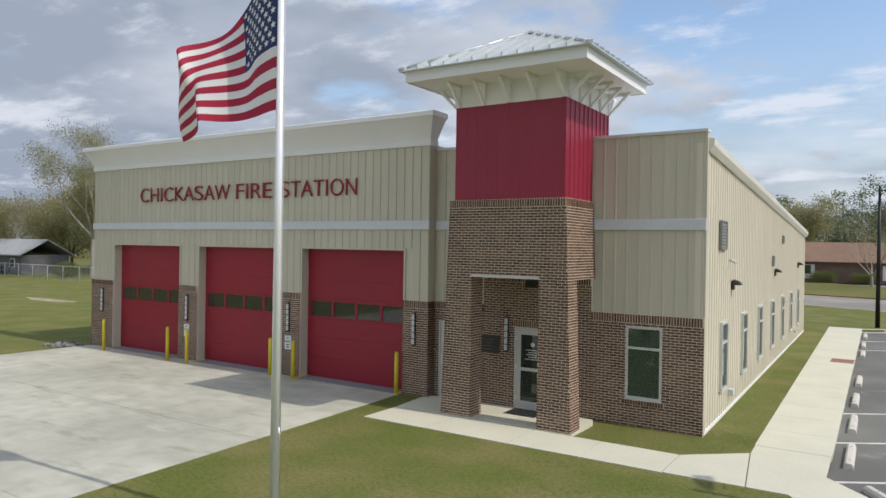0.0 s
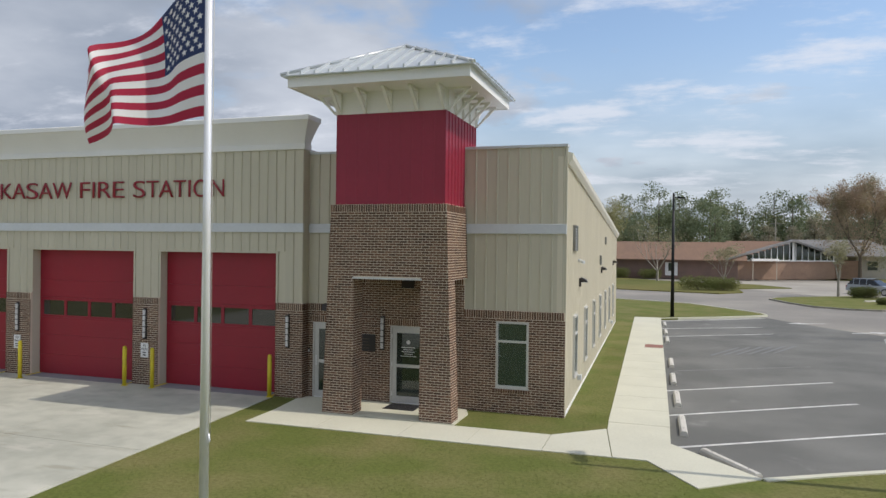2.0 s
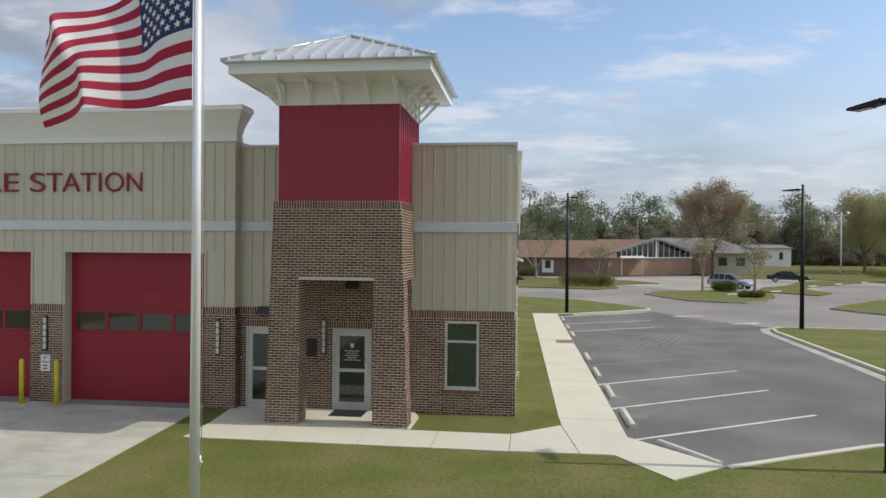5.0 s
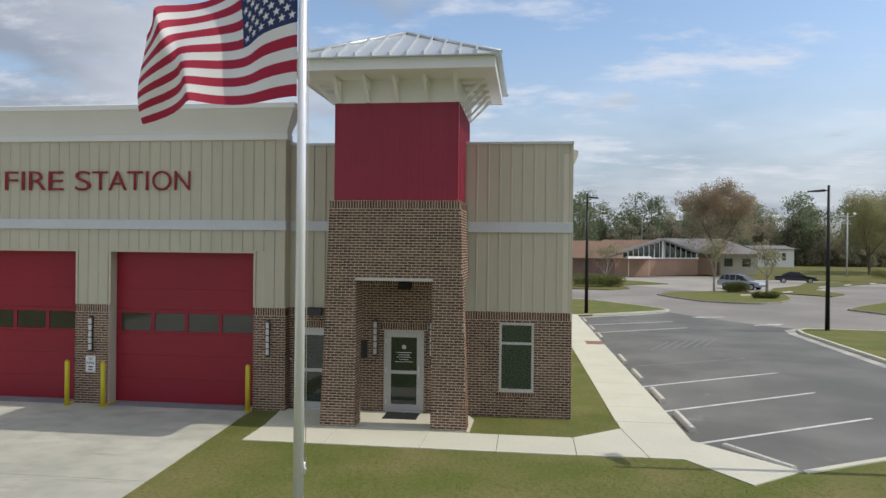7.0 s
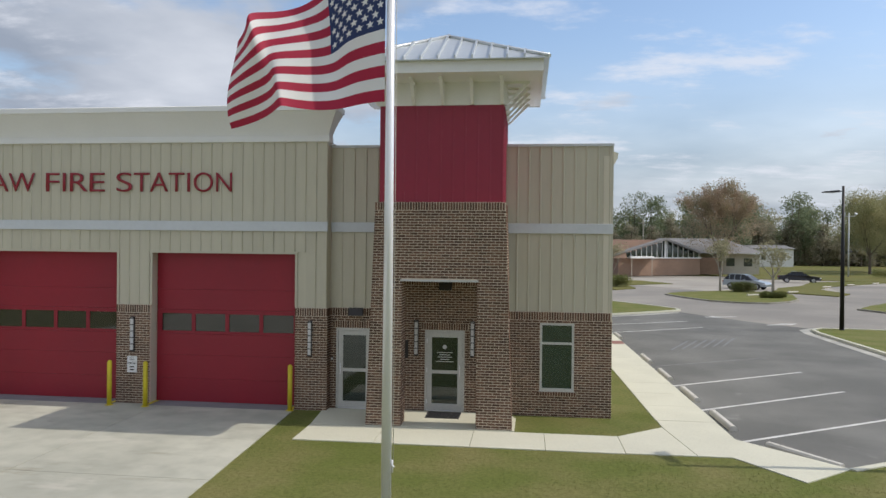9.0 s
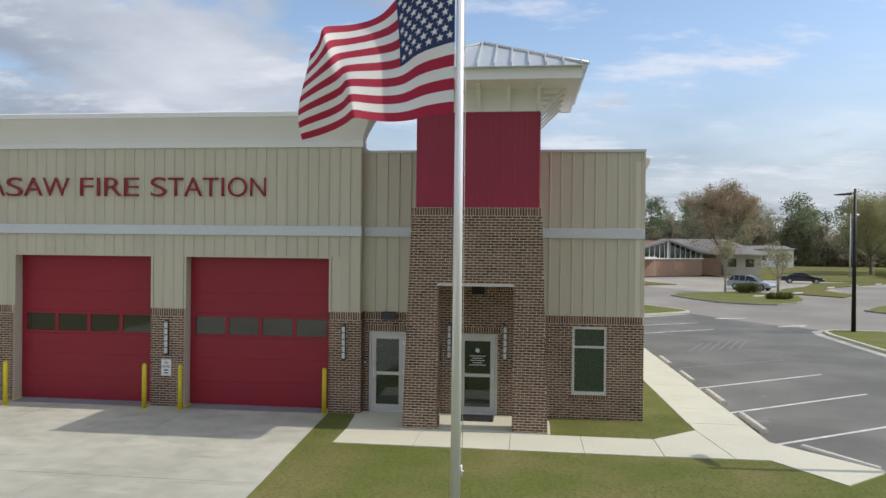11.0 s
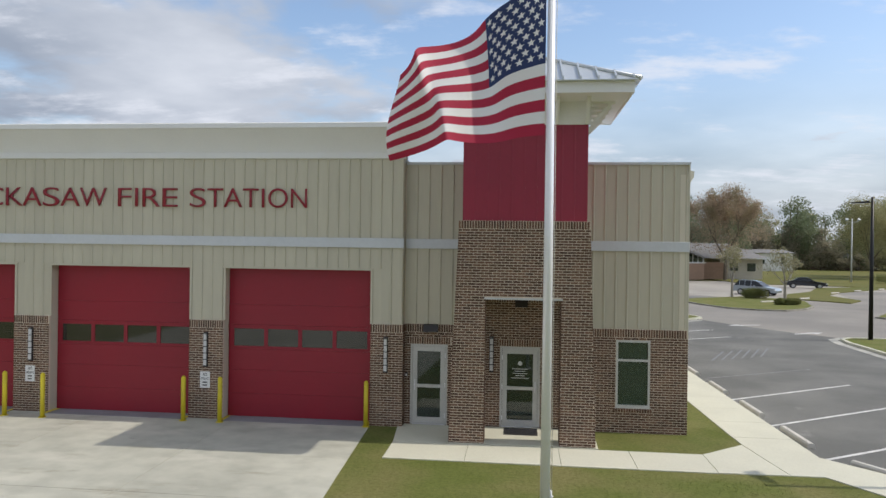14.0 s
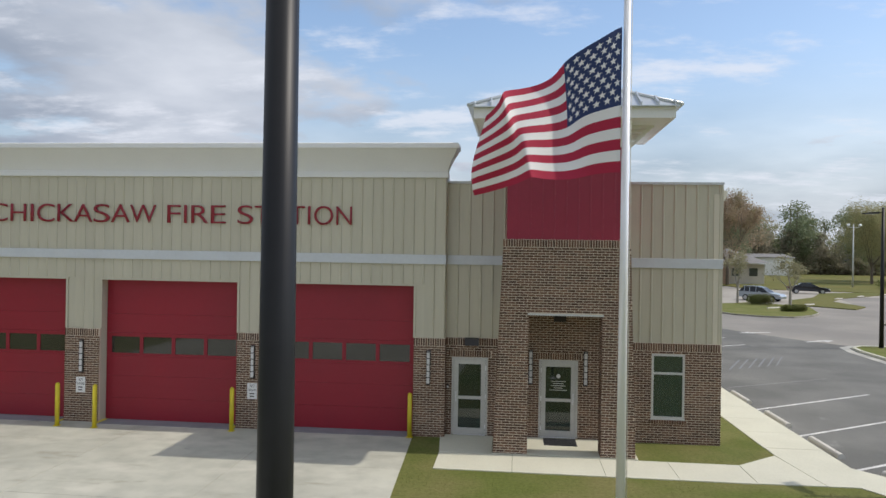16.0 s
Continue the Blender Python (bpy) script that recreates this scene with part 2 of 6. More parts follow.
def prism(bm, pts, z0, z1):
    """An upright prism over a counter-clockwise outline."""
    a, b = [bm.verts.new((x, y, z0)) for x, y in pts], [bm.verts.new((x, y, z1)) for x, y in pts]
    bm.faces.new(b), bm.faces.new(a[::-1])
    for i in range(len(pts)):
        j = (i + 1) % len(pts)
        bm.faces.new((a[i], a[j], b[j], b[i]))
    return bm


def rod(bm, p0, p1, r0, r1=None, n=12, caps=True):
    p0, p1 = Vector(p0), Vector(p1)
    r1 = r0 if r1 is None else r1
    d = (p1 - p0).normalized()
    u = d.orthogonal().normalized()
    w = d.cross(u)
    rings = []
    for p, r in ((p0, r0), (p1, r1)):
        rings.append([bm.verts.new(p + (u * math.cos(k * math.tau / n) + w * math.sin(k * math.tau / n)) * r) for k in range(n)])
    for k in range(n):
        f = bm.faces.new((rings[0][k], rings[0][(k + 1) % n], rings[1][(k + 1) % n], rings[1][k]))
        f.smooth = True
    if caps:
        bm.faces.new(rings[0][::-1]), bm.faces.new(rings[1])
    return bm


def quad(bm, *pts):
    bm.faces.new([bm.verts.new(p) for p in pts])
    return bm


def hull_box(bm, lo, hi):
    """A box between two four-sided outlines, from the lower to the upper one."""
    a, b = [bm.verts.new(p) for p in lo], [bm.verts.new(p) for p in hi]
    bm.faces.new(a[::-1]), bm.faces.new(b)
    for i in range(4):
        bm.faces.new((a[i], a[(i + 1) % 4], b[(i + 1) % 4], b[i]))
    return bm


def mesh_of(name, bm, mats):
    me = bpy.data.meshes.new(name)
    bmesh.ops.recalc_face_normals(bm, faces=bm.faces)
    bm.to_mesh(me)
    bm.free()
    for m in (mats if isinstance(mats, (list, tuple)) else [mats]):
        me.materials.append(m)
    return me


def part(name, bm, mat, parent=None, label="", kind=""):
    ob = new(name, mesh_of(name, bm, mat))
    ob.parent = parent
    return tagged(ob, label, kind=kind)


def thing(name, at=(0, 0, 0), label="", category="", group="", kind=""):
    ob = new(name)
    ob.location = at
    ob.empty_display_size = 0.2
    return tagged(ob, label, category, group, kind)


def structure(name, bm, mat, label, category=""):
    return tagged(part(name, bm, mat), label, category or name.split("_")[0], kind="structure")


B = bmesh.new

# ---- ground ----
LOT = -0.10
bm = B()
S = 900
quad(bm, (-S, -S, -0.2), (S, -S, -0.2), (S, S, -0.2), (-S, S, -0.2))
structure("ground", bm, M_FIELD, "flat mown grass ground reaching to the woods", "ground")

LAWN = [(-140, -70), (70, -70), (70, 21.5), (20, 20.6), (12, 19.8), (5.9, 18.3), (4.06, 17.64), (1.82, 16.38), (0.25, 15.45), (-1.9, 17.6),
        (-2.5, 48.4), (1.5, 51.4), (4.3, 53.7), (5.0, 54.6), (4.9, 55.8), (4.0, 57.6), (0.2, 63.6), (-4.9, 66.3), (-40, 82), (-140, 128)]
structure("lawn", prism(B(), LAWN, -0.19, 0.0), M_GRASS, "mown green lawn with dry straw patches round the station", "lawn")

ROADS = [(-140, 131), (-140, 110), (-40, 78), (-6, 62), (-3.5, 47), (-3.2, 14), (-1, 13.5), (70, 13.5), (90, 40), (90, 60), (45, 95), (45, 128), (-10, 128)]
structure("road", prism(B(), ROADS[::-1], -0.19, LOT - 0.006), M_STREET, "worn pale grey asphalt street and far car park", "road")
CARPARK = [(-1.85, 17.4), (0.25, 15.2), (1.82, 16.2), (6, 18.2), (12, 19.6), (40, 21), (40, 23), (12, 23), (9.4, 26), (10.3, 44), (8.5, 46.5), (6.5, 50.0), (4.6, 54.1), (4.0, 53.6), (-2.45, 49.5)]
structure("car_park", prism(B(), CARPARK, -0.18, LOT), M_ASPHALT, "dark smooth asphalt car park with painted stall lines", "car park")

FARLOT = [(7.5, 93), (14.5, 80), (20, 79.5), (29, 85), (33, 100), (45, 100), (45, 117.5), (9, 117.5)]
M_FARLOT = material("bleached_concrete", (0.42, 0.39, 0.335), 0.95, second=(0.30, 0.28, 0.245), scale=0.15, amount=0.8, fine=4, fine_amount=0.15, specular=0.2)
structure("far_car_park", prism(B(), FARLOT, -0.18, LOT + 0.004), M_FARLOT, "bleached concrete car park before the church", "car park")


def strip(bm, pts, half, z0, z1, closed=False):
    """A band of that half width along a line, mitred at its corners."""
    n = len(pts)
    P = [Vector(p) for p in pts]
    sides = []
    for i, p in enumerate(P):
        a = P[i - 1] if (i or closed) else None
        b = P[(i + 1) % n] if (i < n - 1 or closed) else None
        d0 = (p - a).normalized() if a is not None else (b - p).normalized()
        d1 = (b - p).normalized() if b is not None else d0
        t = (d0 + d1).normalized()
        nrm = Vector((-t.y, t.x))
        k = half / max(0.4, nrm.dot(Vector((-d0.y, d0.x))))
        sides.append((p + nrm * k, p - nrm * k))
    m = n if closed else n - 1
    for i in range(m):
        (l0, r0), (l1, r1) = sides[i], sides[(i + 1) % n]
        hull_box(bm, [(*l0, z0), (*r0, z0), (*r1, z0), (*l1, z0)], [(*l0, z1), (*r0, z1), (*r1, z1), (*l1, z1)])
    return bm


def kerb(pts, name="kerb", closed=False, half=0.08, top=0.03, mat=None):
    structure(name, strip(B(), pts, half, -0.15, top, closed), mat or M_WALK, "pale concrete kerb between grass and asphalt", "kerb")


kerb([(70, 21.5), (20, 20.6), (12, 19.8), (5.9, 18.3), (4.06, 17.64), (1.82, 16.38), (0.25, 15.45)])
kerb([(-2.3, 48.7), (1.5, 51.4), (4.3, 53.7), (5.0, 54.6), (4.9, 55.8), (4.0, 57.6), (0.2, 63.6), (-4.9, 66.3), (-40, 82)])


def island(pts, name="lawn_island", mat=None, edge=True):
    structure(name, prism(B(), pts, -0.19, 0.0), mat or M_GRASS, "raised grass island with a concrete kerb", "lawn island")
    if edge:
        kerb(pts, closed=True, half=0.085)


island([(9.2, 24.0), (40, 24.6), (40, 44.4), (18, 42.9), (12, 43.3), (10.6, 43.3), (9.9, 42.6), (9.6, 41.0)])
island([(7.6, 73.6), (8.6, 69.0), (9.97, 65.2), (12.0, 63.6), (14.3, 63.3), (16.8, 65.6), (18.6, 68.6), (20.9, 76.5), (20.4, 79.0), (16.6, 82.5), (10.6, 78.2), (8.4, 75.8)], edge=False)
island([(20.6, 81.0), (24.8, 75.0), (27.8, 79.4), (27.9, 87.9), (32.6, 95.7), (47.3, 111.0), (43.2, 112.6), (34.4, 107.1), (28.8, 95.5), (23.8, 89.2)], mat=M_FIELD, edge=False)
island([(19.4, 58.6), (20.4, 55.3), (21.9, 53.0), (27, 50.5), (48, 50), (70, 66), (52, 74), (30.5, 70.4), (27.4, 68.9), (21.7, 62.0)], edge=False)
M_KERB = material("weathered_kerb", (0.36, 0.34, 0.285), 0.9, second=(0.2, 0.19, 0.15), scale=0.8, amount=0.9, fine=8, fine_amount=0.2)
kerb([(8.4, 75.8), (7.6, 73.6), (8.6, 69.0), (9.97, 65.2), (12.0, 63.6), (14.3, 63.3), (16.8, 65.6), (18.6, 68.6)], mat=M_KERB)
kerb([(48, 50), (27, 50.5), (21.9, 53.0), (20.4, 55.3), (19.4, 58.6), (21.7, 62.0), (27.4, 68.9), (30.5, 70.4)], mat=M_KERB)
island([(-140, 140), (-140, 134), (-20, 90), (-5.5, 83.5), (3.5, 80.5), (6.2, 84), (6.5, 100), (-8, 116), (-40, 122)], name="church_lawn", mat=M_FIELD, edge=False)
island([(6.5, 92), (13, 97), (10, 104), (4, 108)], name="church_lawn_strip", mat=M_FIELD, edge=False)
island([(28, 118), (60, 108), (90, 112), (200, 200), (80, 260), (24, 230), (26, 150)], name="playing_field", mat=M_FIELD, edge=False)

# concrete apron in bays with sunk joints, and the walks
APRON = thing("apron", label="broad pale concrete apron before the engine doors, stained by tyres", category="driveway", kind="structure")
part("bed", prism(B(), [(-29.0, -42), (-12.2, -42), (-12.2, 8), (-12.42, 12.34), (-12.75, 18.84), (-29.0, 18.84)], -0.15, 0.012), M_CONCRETE, APRON)


def slab(name, pts, z1, mat, parent, z0=-0.05):
    return part(name, prism(B(), pts, z0, z1), mat, parent)


xs = [-29.0, -24.9, -20.7, -16.6, -12.4]
ys = [-42, -37, -32, -27, -22, -17, -12, -7, -2, 3, 8, 12.9, 18.6]
g = 0.008
for i in range(len(xs) - 1):
    for j in range(len(ys) - 1):
        e0 = xs[i + 1] if i < 3 else -12.4 - 0.055 * max(0, ys[j] - 12.3) + (0.2 if ys[j] < 8 else 0)
        e1 = xs[i + 1] if i < 3 else -12.4 - 0.055 * max(0, ys[j + 1] - 12.3) + (0.2 if ys[j + 1] < 8 else 0)
        slab("slab", [(xs[i] + g, ys[j] + g), (e0 - g, ys[j] + g), (e1 - g, ys[j + 1] - g), (xs[i] + g, ys[j + 1] - g)], 0.02, M_CONCRETE, APRON)
for a, b in ((-27.65, -23.35), (-22.26, -17.99), (-16.99, -12.76)):
    slab("sill", [(a, 18.61), (b, 18.61), (b, 19.30), (a, 19.30)], 0.028, M_SILL, APRON)

WALK = thing("front_walk", label="pale concrete walk in square slabs along the front", category="walk", kind="structure")
joints = [-11.83, -9.92, -7.70, -6.0, -4.25]
for a, b in zip(joints, joints[1:]):
    slab("slab", [(a + 0.006, 15.9), (b - 0.006, 15.9), (b - 0.006, 17.32), (a + 0.006, 17.32)], 0.02, M_WALK, WALK)
slab("slab", [(-11.83, 17.34), (-10.47, 17.34), (-10.47, 19.1), (-12.0, 19.1)], 0.02, M_WALK, WALK)
slab("slab", [(-10.46, 17.34), (-6.72, 17.34), (-6.70, 18.6), (-6.9, 19.1), (-10.46, 19.1)], 0.04, M_WALK, WALK)
slab("slab", [(-4.24, 15.92), (-2.72, 15.96), (-3.03, 18.36), (-4.24, 17.33)], 0.02, M_WALK, WALK)
slab("slab", [(-2.70, 15.96), (-1.98, 15.97), (-1.01, 14.47), (0.23, 15.5), (-1.5, 17.5), (-1.52, 19.1), (-3.03, 19.1), (-3.01, 18.38)], 0.02, M_WALK, WALK)
SIDEWALK = thing("side_walk", label="long pale concrete walk beside the car park", category="walk", kind="structure")
for k in range(17):
    y0, y1 = 19.12 + k * 1.77, 19.12 + (k + 1) * 1.77 - 0.009
    o = lambda y: -0.0235 * (y - 18.5)
    r = lambda y: -0.0185 * (y - 18.5)
    slab("slab", [(-3.03 + o(y0), y0), (-1.5 + r(y0), y0), (-1.5 + r(y1), y1), (-3.03 + o(y1), y1)], 0.02, M_WALK, SIDEWALK, -0.15)
M_TACTILE = material("red_tactile", (0.30, 0.14, 0.105), 0.85, scale=6, amount=0.4, bump=0.4, bump_scale=30)
tac = thing("tactile_paving", (-2.17, 34.6, 0.02), "red dimpled tactile paving set in the walk", "tactile paving")
part("plate", box(B(), -0.45, 0.36, -0.55, 0.55, 0, 0.006), M_TACTILE, tac)

# stall lines
M_FADED = material("faded_paint", (0.30, 0.30, 0.29), 0.9, second=(0.18, 0.18, 0.175), scale=2.5, amount=0.9, fine=30, fine_amount=0.2)
for a, b, w in (((-1.4, 17.65), (4.08, 21.1), 0.052), ((-1.57, 20.93), (3.92, 24.55), 0.052), ((-1.63, 24.5), (3.95, 28.2), 0.052), ((-1.2, 28.7), (3.85, 31.7), 0.03),
                ((-1.88, 39.6), (3.95, 43.3), 0.052), ((-1.97, 43.5), (3.83, 46.85), 0.052)):
    structure("stall_line", strip(B(), [a, b], w, LOT - 0.01, LOT + 0.004), M_LINE if w > 0.05 else M_FADED, "white painted stall line on asphalt", "road marking")


def arrow(x, y, turn):
    bm = B()
    prism(bm, [(-1.3, -0.1), (0.2, -0.1), (0.2, 0.1), (-1.3, 0.1)], LOT - 0.01, LOT + 0.004)
    prism(bm, [(0.2, -0.42), (1.2, 0.0), (0.2, 0.42)], LOT - 0.01, LOT + 0.004)
    ob = structure("road_arrow", bm, M_LINE, "white arrow painted on the asphalt", "road marking")
    ob.matrix_basis = pose(x, y, 0, 0, 0, turn)


M_PAN = material("gutter_concrete", (0.50, 0.485, 0.42), 0.9, second=(0.27, 0.265, 0.24), scale=0.9, amount=0.8, fine=12, fine_amount=0.15)
# pale gutter pans along the kerbs, faded hatching of the wide bay
for pts in ([(8.75, 24.0), (9.18, 41.2), (9.55, 43.0), (10.5, 43.95), (12, 44.0)], [(-2.1, 48.1), (1.7, 50.75), (4.6, 53.2)]):
    structure("gutter_pan", strip(B(), pts, 0.24, LOT - 0.02, LOT + 0.006), M_PAN, "pale concrete gutter pan along the kerb", "gutter")
M_BLUE = material("faded_blue_paint", (0.198, 0.204, 0.218), 0.9, second=(0.215, 0.213, 0.197), scale=1.5, amount=0.9, fine=30, fine_amount=0.2)
for k in range(6):
    structure("bay_hatching", strip(B(), [(0.2 + k * 0.55, 33.4 + k * 0.35), (1.6 + k * 0.55, 36.6 + k * 0.35)], 0.045, LOT - 0.01, LOT + 0.004), M_BLUE, "worn blue hatching of the wide bay", "road marking")

arrow(6.8, 50.4, 200)
arrow(9.5, 46.2, 30)

# wheel stops
M_STOP = material("stop_concrete", (0.62, 0.59, 0.52), 0.85, scale=3, amount=0.4, bump=0.2)


def wheel_stop(length, at, turn):
    st = thing("wheel_stop", at, "pale precast concrete wheel stop on the asphalt", "wheel stop", "wheel stops of the car park")
    bm = B()
    prof = [(-0.1, 0), (0.1, 0), (0.09, 0.08), (0.05, 0.125), (-0.05, 0.125), (-0.09, 0.08)]
    a, b = [[bm.verts.new((x, s * length / 2, z)) for x, z in prof] for s in (-1, 1)]
    bm.faces.new(a), bm.faces.new(b[::-1])
    for i in range(6):
        bm.faces.new((a[i], a[(i + 1) % 6], b[(i + 1) % 6], b[i]))
    part("block", bm, M_STOP, st)
    for s in (-0.6, 0.6):
        part("pin", rod(B(), (0, s, 0.1), (0, s, 0.131), 0.014, n=8), M_DARK, st)
    st.rotation_euler = (0, 0, radians(turn))
    return st


stop = wheel_stop(1.85, (-1.2, 19.68, LOT), 1)
for x, y in ((-1.3, 23.05), (-1.4, 26.5), (-1.46, 30.2), (-1.63, 37.85), (-1.72, 41.25), (-1.8, 45.6)):
    copy_thing(stop, pose(x, y, LOT, 0, 0, 1))
copy_thing(stop, pose(-0.3, 16.6, LOT, 0, 0, 32))

for x, y, turn in ((22.3, 80.2, -50), (30.9, 93.0, -48), (36.6, 99.6, -46), (42.5, 105.6, -46), (16.3, 73.8, -60)):
    copy_thing(stop, pose(x, y, 0.0, 0, 0, turn))

# ---- fire station ----
WX0, WX1, WY = -29.15, -11.89, 18.85      # engine wing: ends and front face
MX1, MY, BACK = -4.21, 19.19, 45.6        # office part: corner, front face, rear
BRICK_TOP, BAND0, BAND1 = 2.80, 4.90, 5.17
DOORS = [(-27.65, -23.35), (-22.26, -17.99), (-16.99, -12.76)]
DOOR_H, REVEAL = 4.27, 0.36
lean = lambda y: -0.0205 * (y - MY)       # the long side runs slightly off square


def facade(name, x0, x1, y, z0, z1, holes, depth, mat, label):
    """A wall facing south, cut through by its openings."""
    bm = B()
    xs = sorted({x0, x1, *[h[0] for h in holes], *[h[1] for h in holes]})
    for a, b in zip(xs, xs[1:]):
        zs = sorted([(h[2], h[3]) for h in holes if h[0] <= a + 1e-6 and h[1] >= b - 1e-6])
        z = z0
        for lo, hi in zs:
            if lo > z + 1e-6:
                box(bm, a, b, y, y + depth, z, lo)
            z = hi
        if z < z1 - 1e-6:
            box(bm, a, b, y, y + depth, z, z1)
    return structure(name, bm, mat, label, "wall")


SDOOR = (-11.69, -10.66, 0.02, 2.24)
MDOOR = (-9.20, -8.11, 0.04, 2.24)
WIN = (-6.08, -5.18, 0.70, 2.50)
wall_wing = facade("wall_wing", WX0, WX1, WY + 0.03, 0, 7.4, [(a, b, 0, DOOR_H) for a, b in DOORS], REVEAL - 0.03, M_PANEL,
                   "tan engine wing front with three tall door openings")
wall_front = facade("wall_front", WX1, MX1, MY + 0.03, 0, 7.27, [SDOOR, MDOOR, WIN], 0.22, M_MORTAR, "brick and tan metal office front with door and window openings")

# long east side, cut by its windows
SIDE_WIN = [(21.28 + 3.37 * k, 22.1 + 3.37 * k) for k in range(7)]


def eave_z(y):
    return 6.98 - (y - MY) * 0.0585


bm = B()
ycuts = sorted({MY, BACK, *[c for w in SIDE_WIN for c in w]})
for a, b in zip(ycuts, ycuts[1:]):
    gap = [w for w in SIDE_WIN if w[0] == a and w[1] == b]
    for lo, hi in (((0, 0.72), (2.52, None)) if gap else ((0, None),)):
        xa, xb = MX1 + lean(a) - 0.03, MX1 + lean(b) - 0.03
        hull_box(bm, [(xa - 0.2, a, lo), (xa, a, lo), (xb, b, lo), (xb - 0.2, b, lo)],
                 [(xa - 0.2, a, hi or eave_z(a)), (xa, a, hi or eave_z(a)), (xb, b, hi or eave_z(b)), (xb - 0.2, b, hi or eave_z(b))])
wall_side = structure("wall_side", bm, M_SIDE, "long ribbed metal side wall, sunlit cream put into its colour", "wall")
bm = B()
box(bm, WX0, WX0 + 0.2, WY + REVEAL, BACK, 0, 5.4)
box(bm, WX0 + 0.2, MX1 + lean(BACK) - 0.24, BACK - 0.2, BACK, 0, 5.4)
structure("wall_rear", bm, M_SIDE, "plain metal rear and west walls in the side's sunlit cream tone", "wall")
bm = B()
hull_box(bm, [(WX0 - 0.1, MY + 0.25, eave_z(MY + 0.25)), (MX1 - 0.2, MY + 0.25, eave_z(MY + 0.25)), (MX1 + lean(BACK) - 0.2, BACK + 0.1, eave_z(BACK)), (WX0 - 0.1, BACK + 0.1, eave_z(BACK))],
             [(WX0 - 0.1, MY + 0.25, eave_z(MY) + 0.1), (MX1 - 0.2, MY + 0.25, eave_z(MY) + 0.1), (MX1 + lean(BACK) - 0.2, BACK + 0.1, eave_z(BACK) + 0.12), (WX0 - 0.1, BACK + 0.1, eave_z(BACK) + 0.12)])
structure("roof", bm, M_ROOF, "low sloping metal roof behind the parapet", "roof")
structure("floor", box(B(), WX0 + 0.2, MX1 - 0.8, MY + 0.26, BACK - 0.2, -0.1, 0.015), M_INSIDE, "dark concrete floor inside", "floor")

# eave gutter along the long side
bm = B()
prof = [(0.0, -0.19), (0.05, -0.2), (0.14, -0.05), (0.155, 0.10), (0.0, 0.14)]
ends = []
for y in (MY + 0.1, BACK + 0.1):
    x = MX1 + lean(y)
    ends.append([bm.verts.new((x + px, y, eave_z(y) + pz)) for px, pz in prof])
bm.faces.new(ends[0]), bm.faces.new(ends[1][::-1])
for i in range(5):
    bm.faces.new((ends[0][i], ends[0][(i + 1) % 5], ends[1][(i + 1) % 5], ends[1][i]))
structure("gutter", bm, M_EAVE, "cream metal eave gutter along the long side", "gutter")


# ---- ribbed panels ----
def panel_mesh(w, z0, z1, rib, proud=0.012, z1b=None):
    """A pan with one raised seam; the face looks along -y."""
    z1b = z1 if z1b is None else z1b
    bm = B()
    r = 0.028
    k = (z1b - z1) / w
    outline = [(0, 0), (w - 0.001 - 2 * r, 0), (w - 0.001 - 1.45 * r, -rib), (w - 0.001 - 0.55 * r, -rib), (w - 0.001, 0)]
    low = [bm.verts.new((x, y - proud, z0)) for x, y in outline]
    high = [bm.verts.new((x, y - proud, z1 + k * x)) for x, y in outline]
    for i in range(4):
        bm.faces.new((low[i], low[i + 1], high[i + 1], high[i]))
    back = [bm.verts.new(p) for p in ((0, 0, z0), (w - 0.001, 0, z0), (0, 0, z1), (w - 0.001, 0, z1 + k * w))]
    bm.faces.new((back[0], low[0], high[0], back[2]))
    bm.faces.new((low[4], back[1], back[3], high[4]))
    bm.faces.new((back[2], high[0], *high[1:], back[3]))
    bm.faces.new((back[1], *low[::-1], back[0]))
    return bm


def panels(parent, x0, x1, y, z0, z1, pitch, mat, holes=(), rib=0.028, name="panel"):
    n = round((x1 - x0) / pitch)
    w = (x1 - x0) / n
    cache = {}
    for i in range(n):
        a, b = x0 + i * w, x0 + (i + 1) * w
        spans, z = [], z0
        for h in sorted(holes, key=lambda h: h[2]):
            if h[0] < b - 0.03 and h[1] > a + 0.03:
                if h[2] > z:
                    spans.append((z, h[2]))
                z = h[3]
        if z < z1:
            spans.append((z, z1))
        for s in spans:
            if s not in cache:
                cache[s] = mesh_of(name, panel_mesh(w, s[0], s[1], rib), mat)
            ob = new(name, cache[s])
            ob.location = (a, y, 0)
            ob.parent = parent


P = 0.305
door_holes = [(a - 0.02, b + 0.02, 0, DOOR_H + 0.06) for a, b in DOORS]
panels(wall_wing, WX0, WX1, WY + 0.03, BAND1, 7.36, P, M_PANEL)
panels(wall_wing, WX0, WX1, WY + 0.03, BRICK_TOP, BAND0, P, M_PANEL, door_holes)
for z0, z1 in ((BAND1, 7.24), (BRICK_TOP, BAND0)):
    panels(wall_front, WX1 + 0.02, -10.20, MY + 0.03, z0, z1, P, M_PANEL)
    panels(wall_front, -7.0, MX1 - 0.04, MY + 0.03, z0, z1, P, M_PANEL)

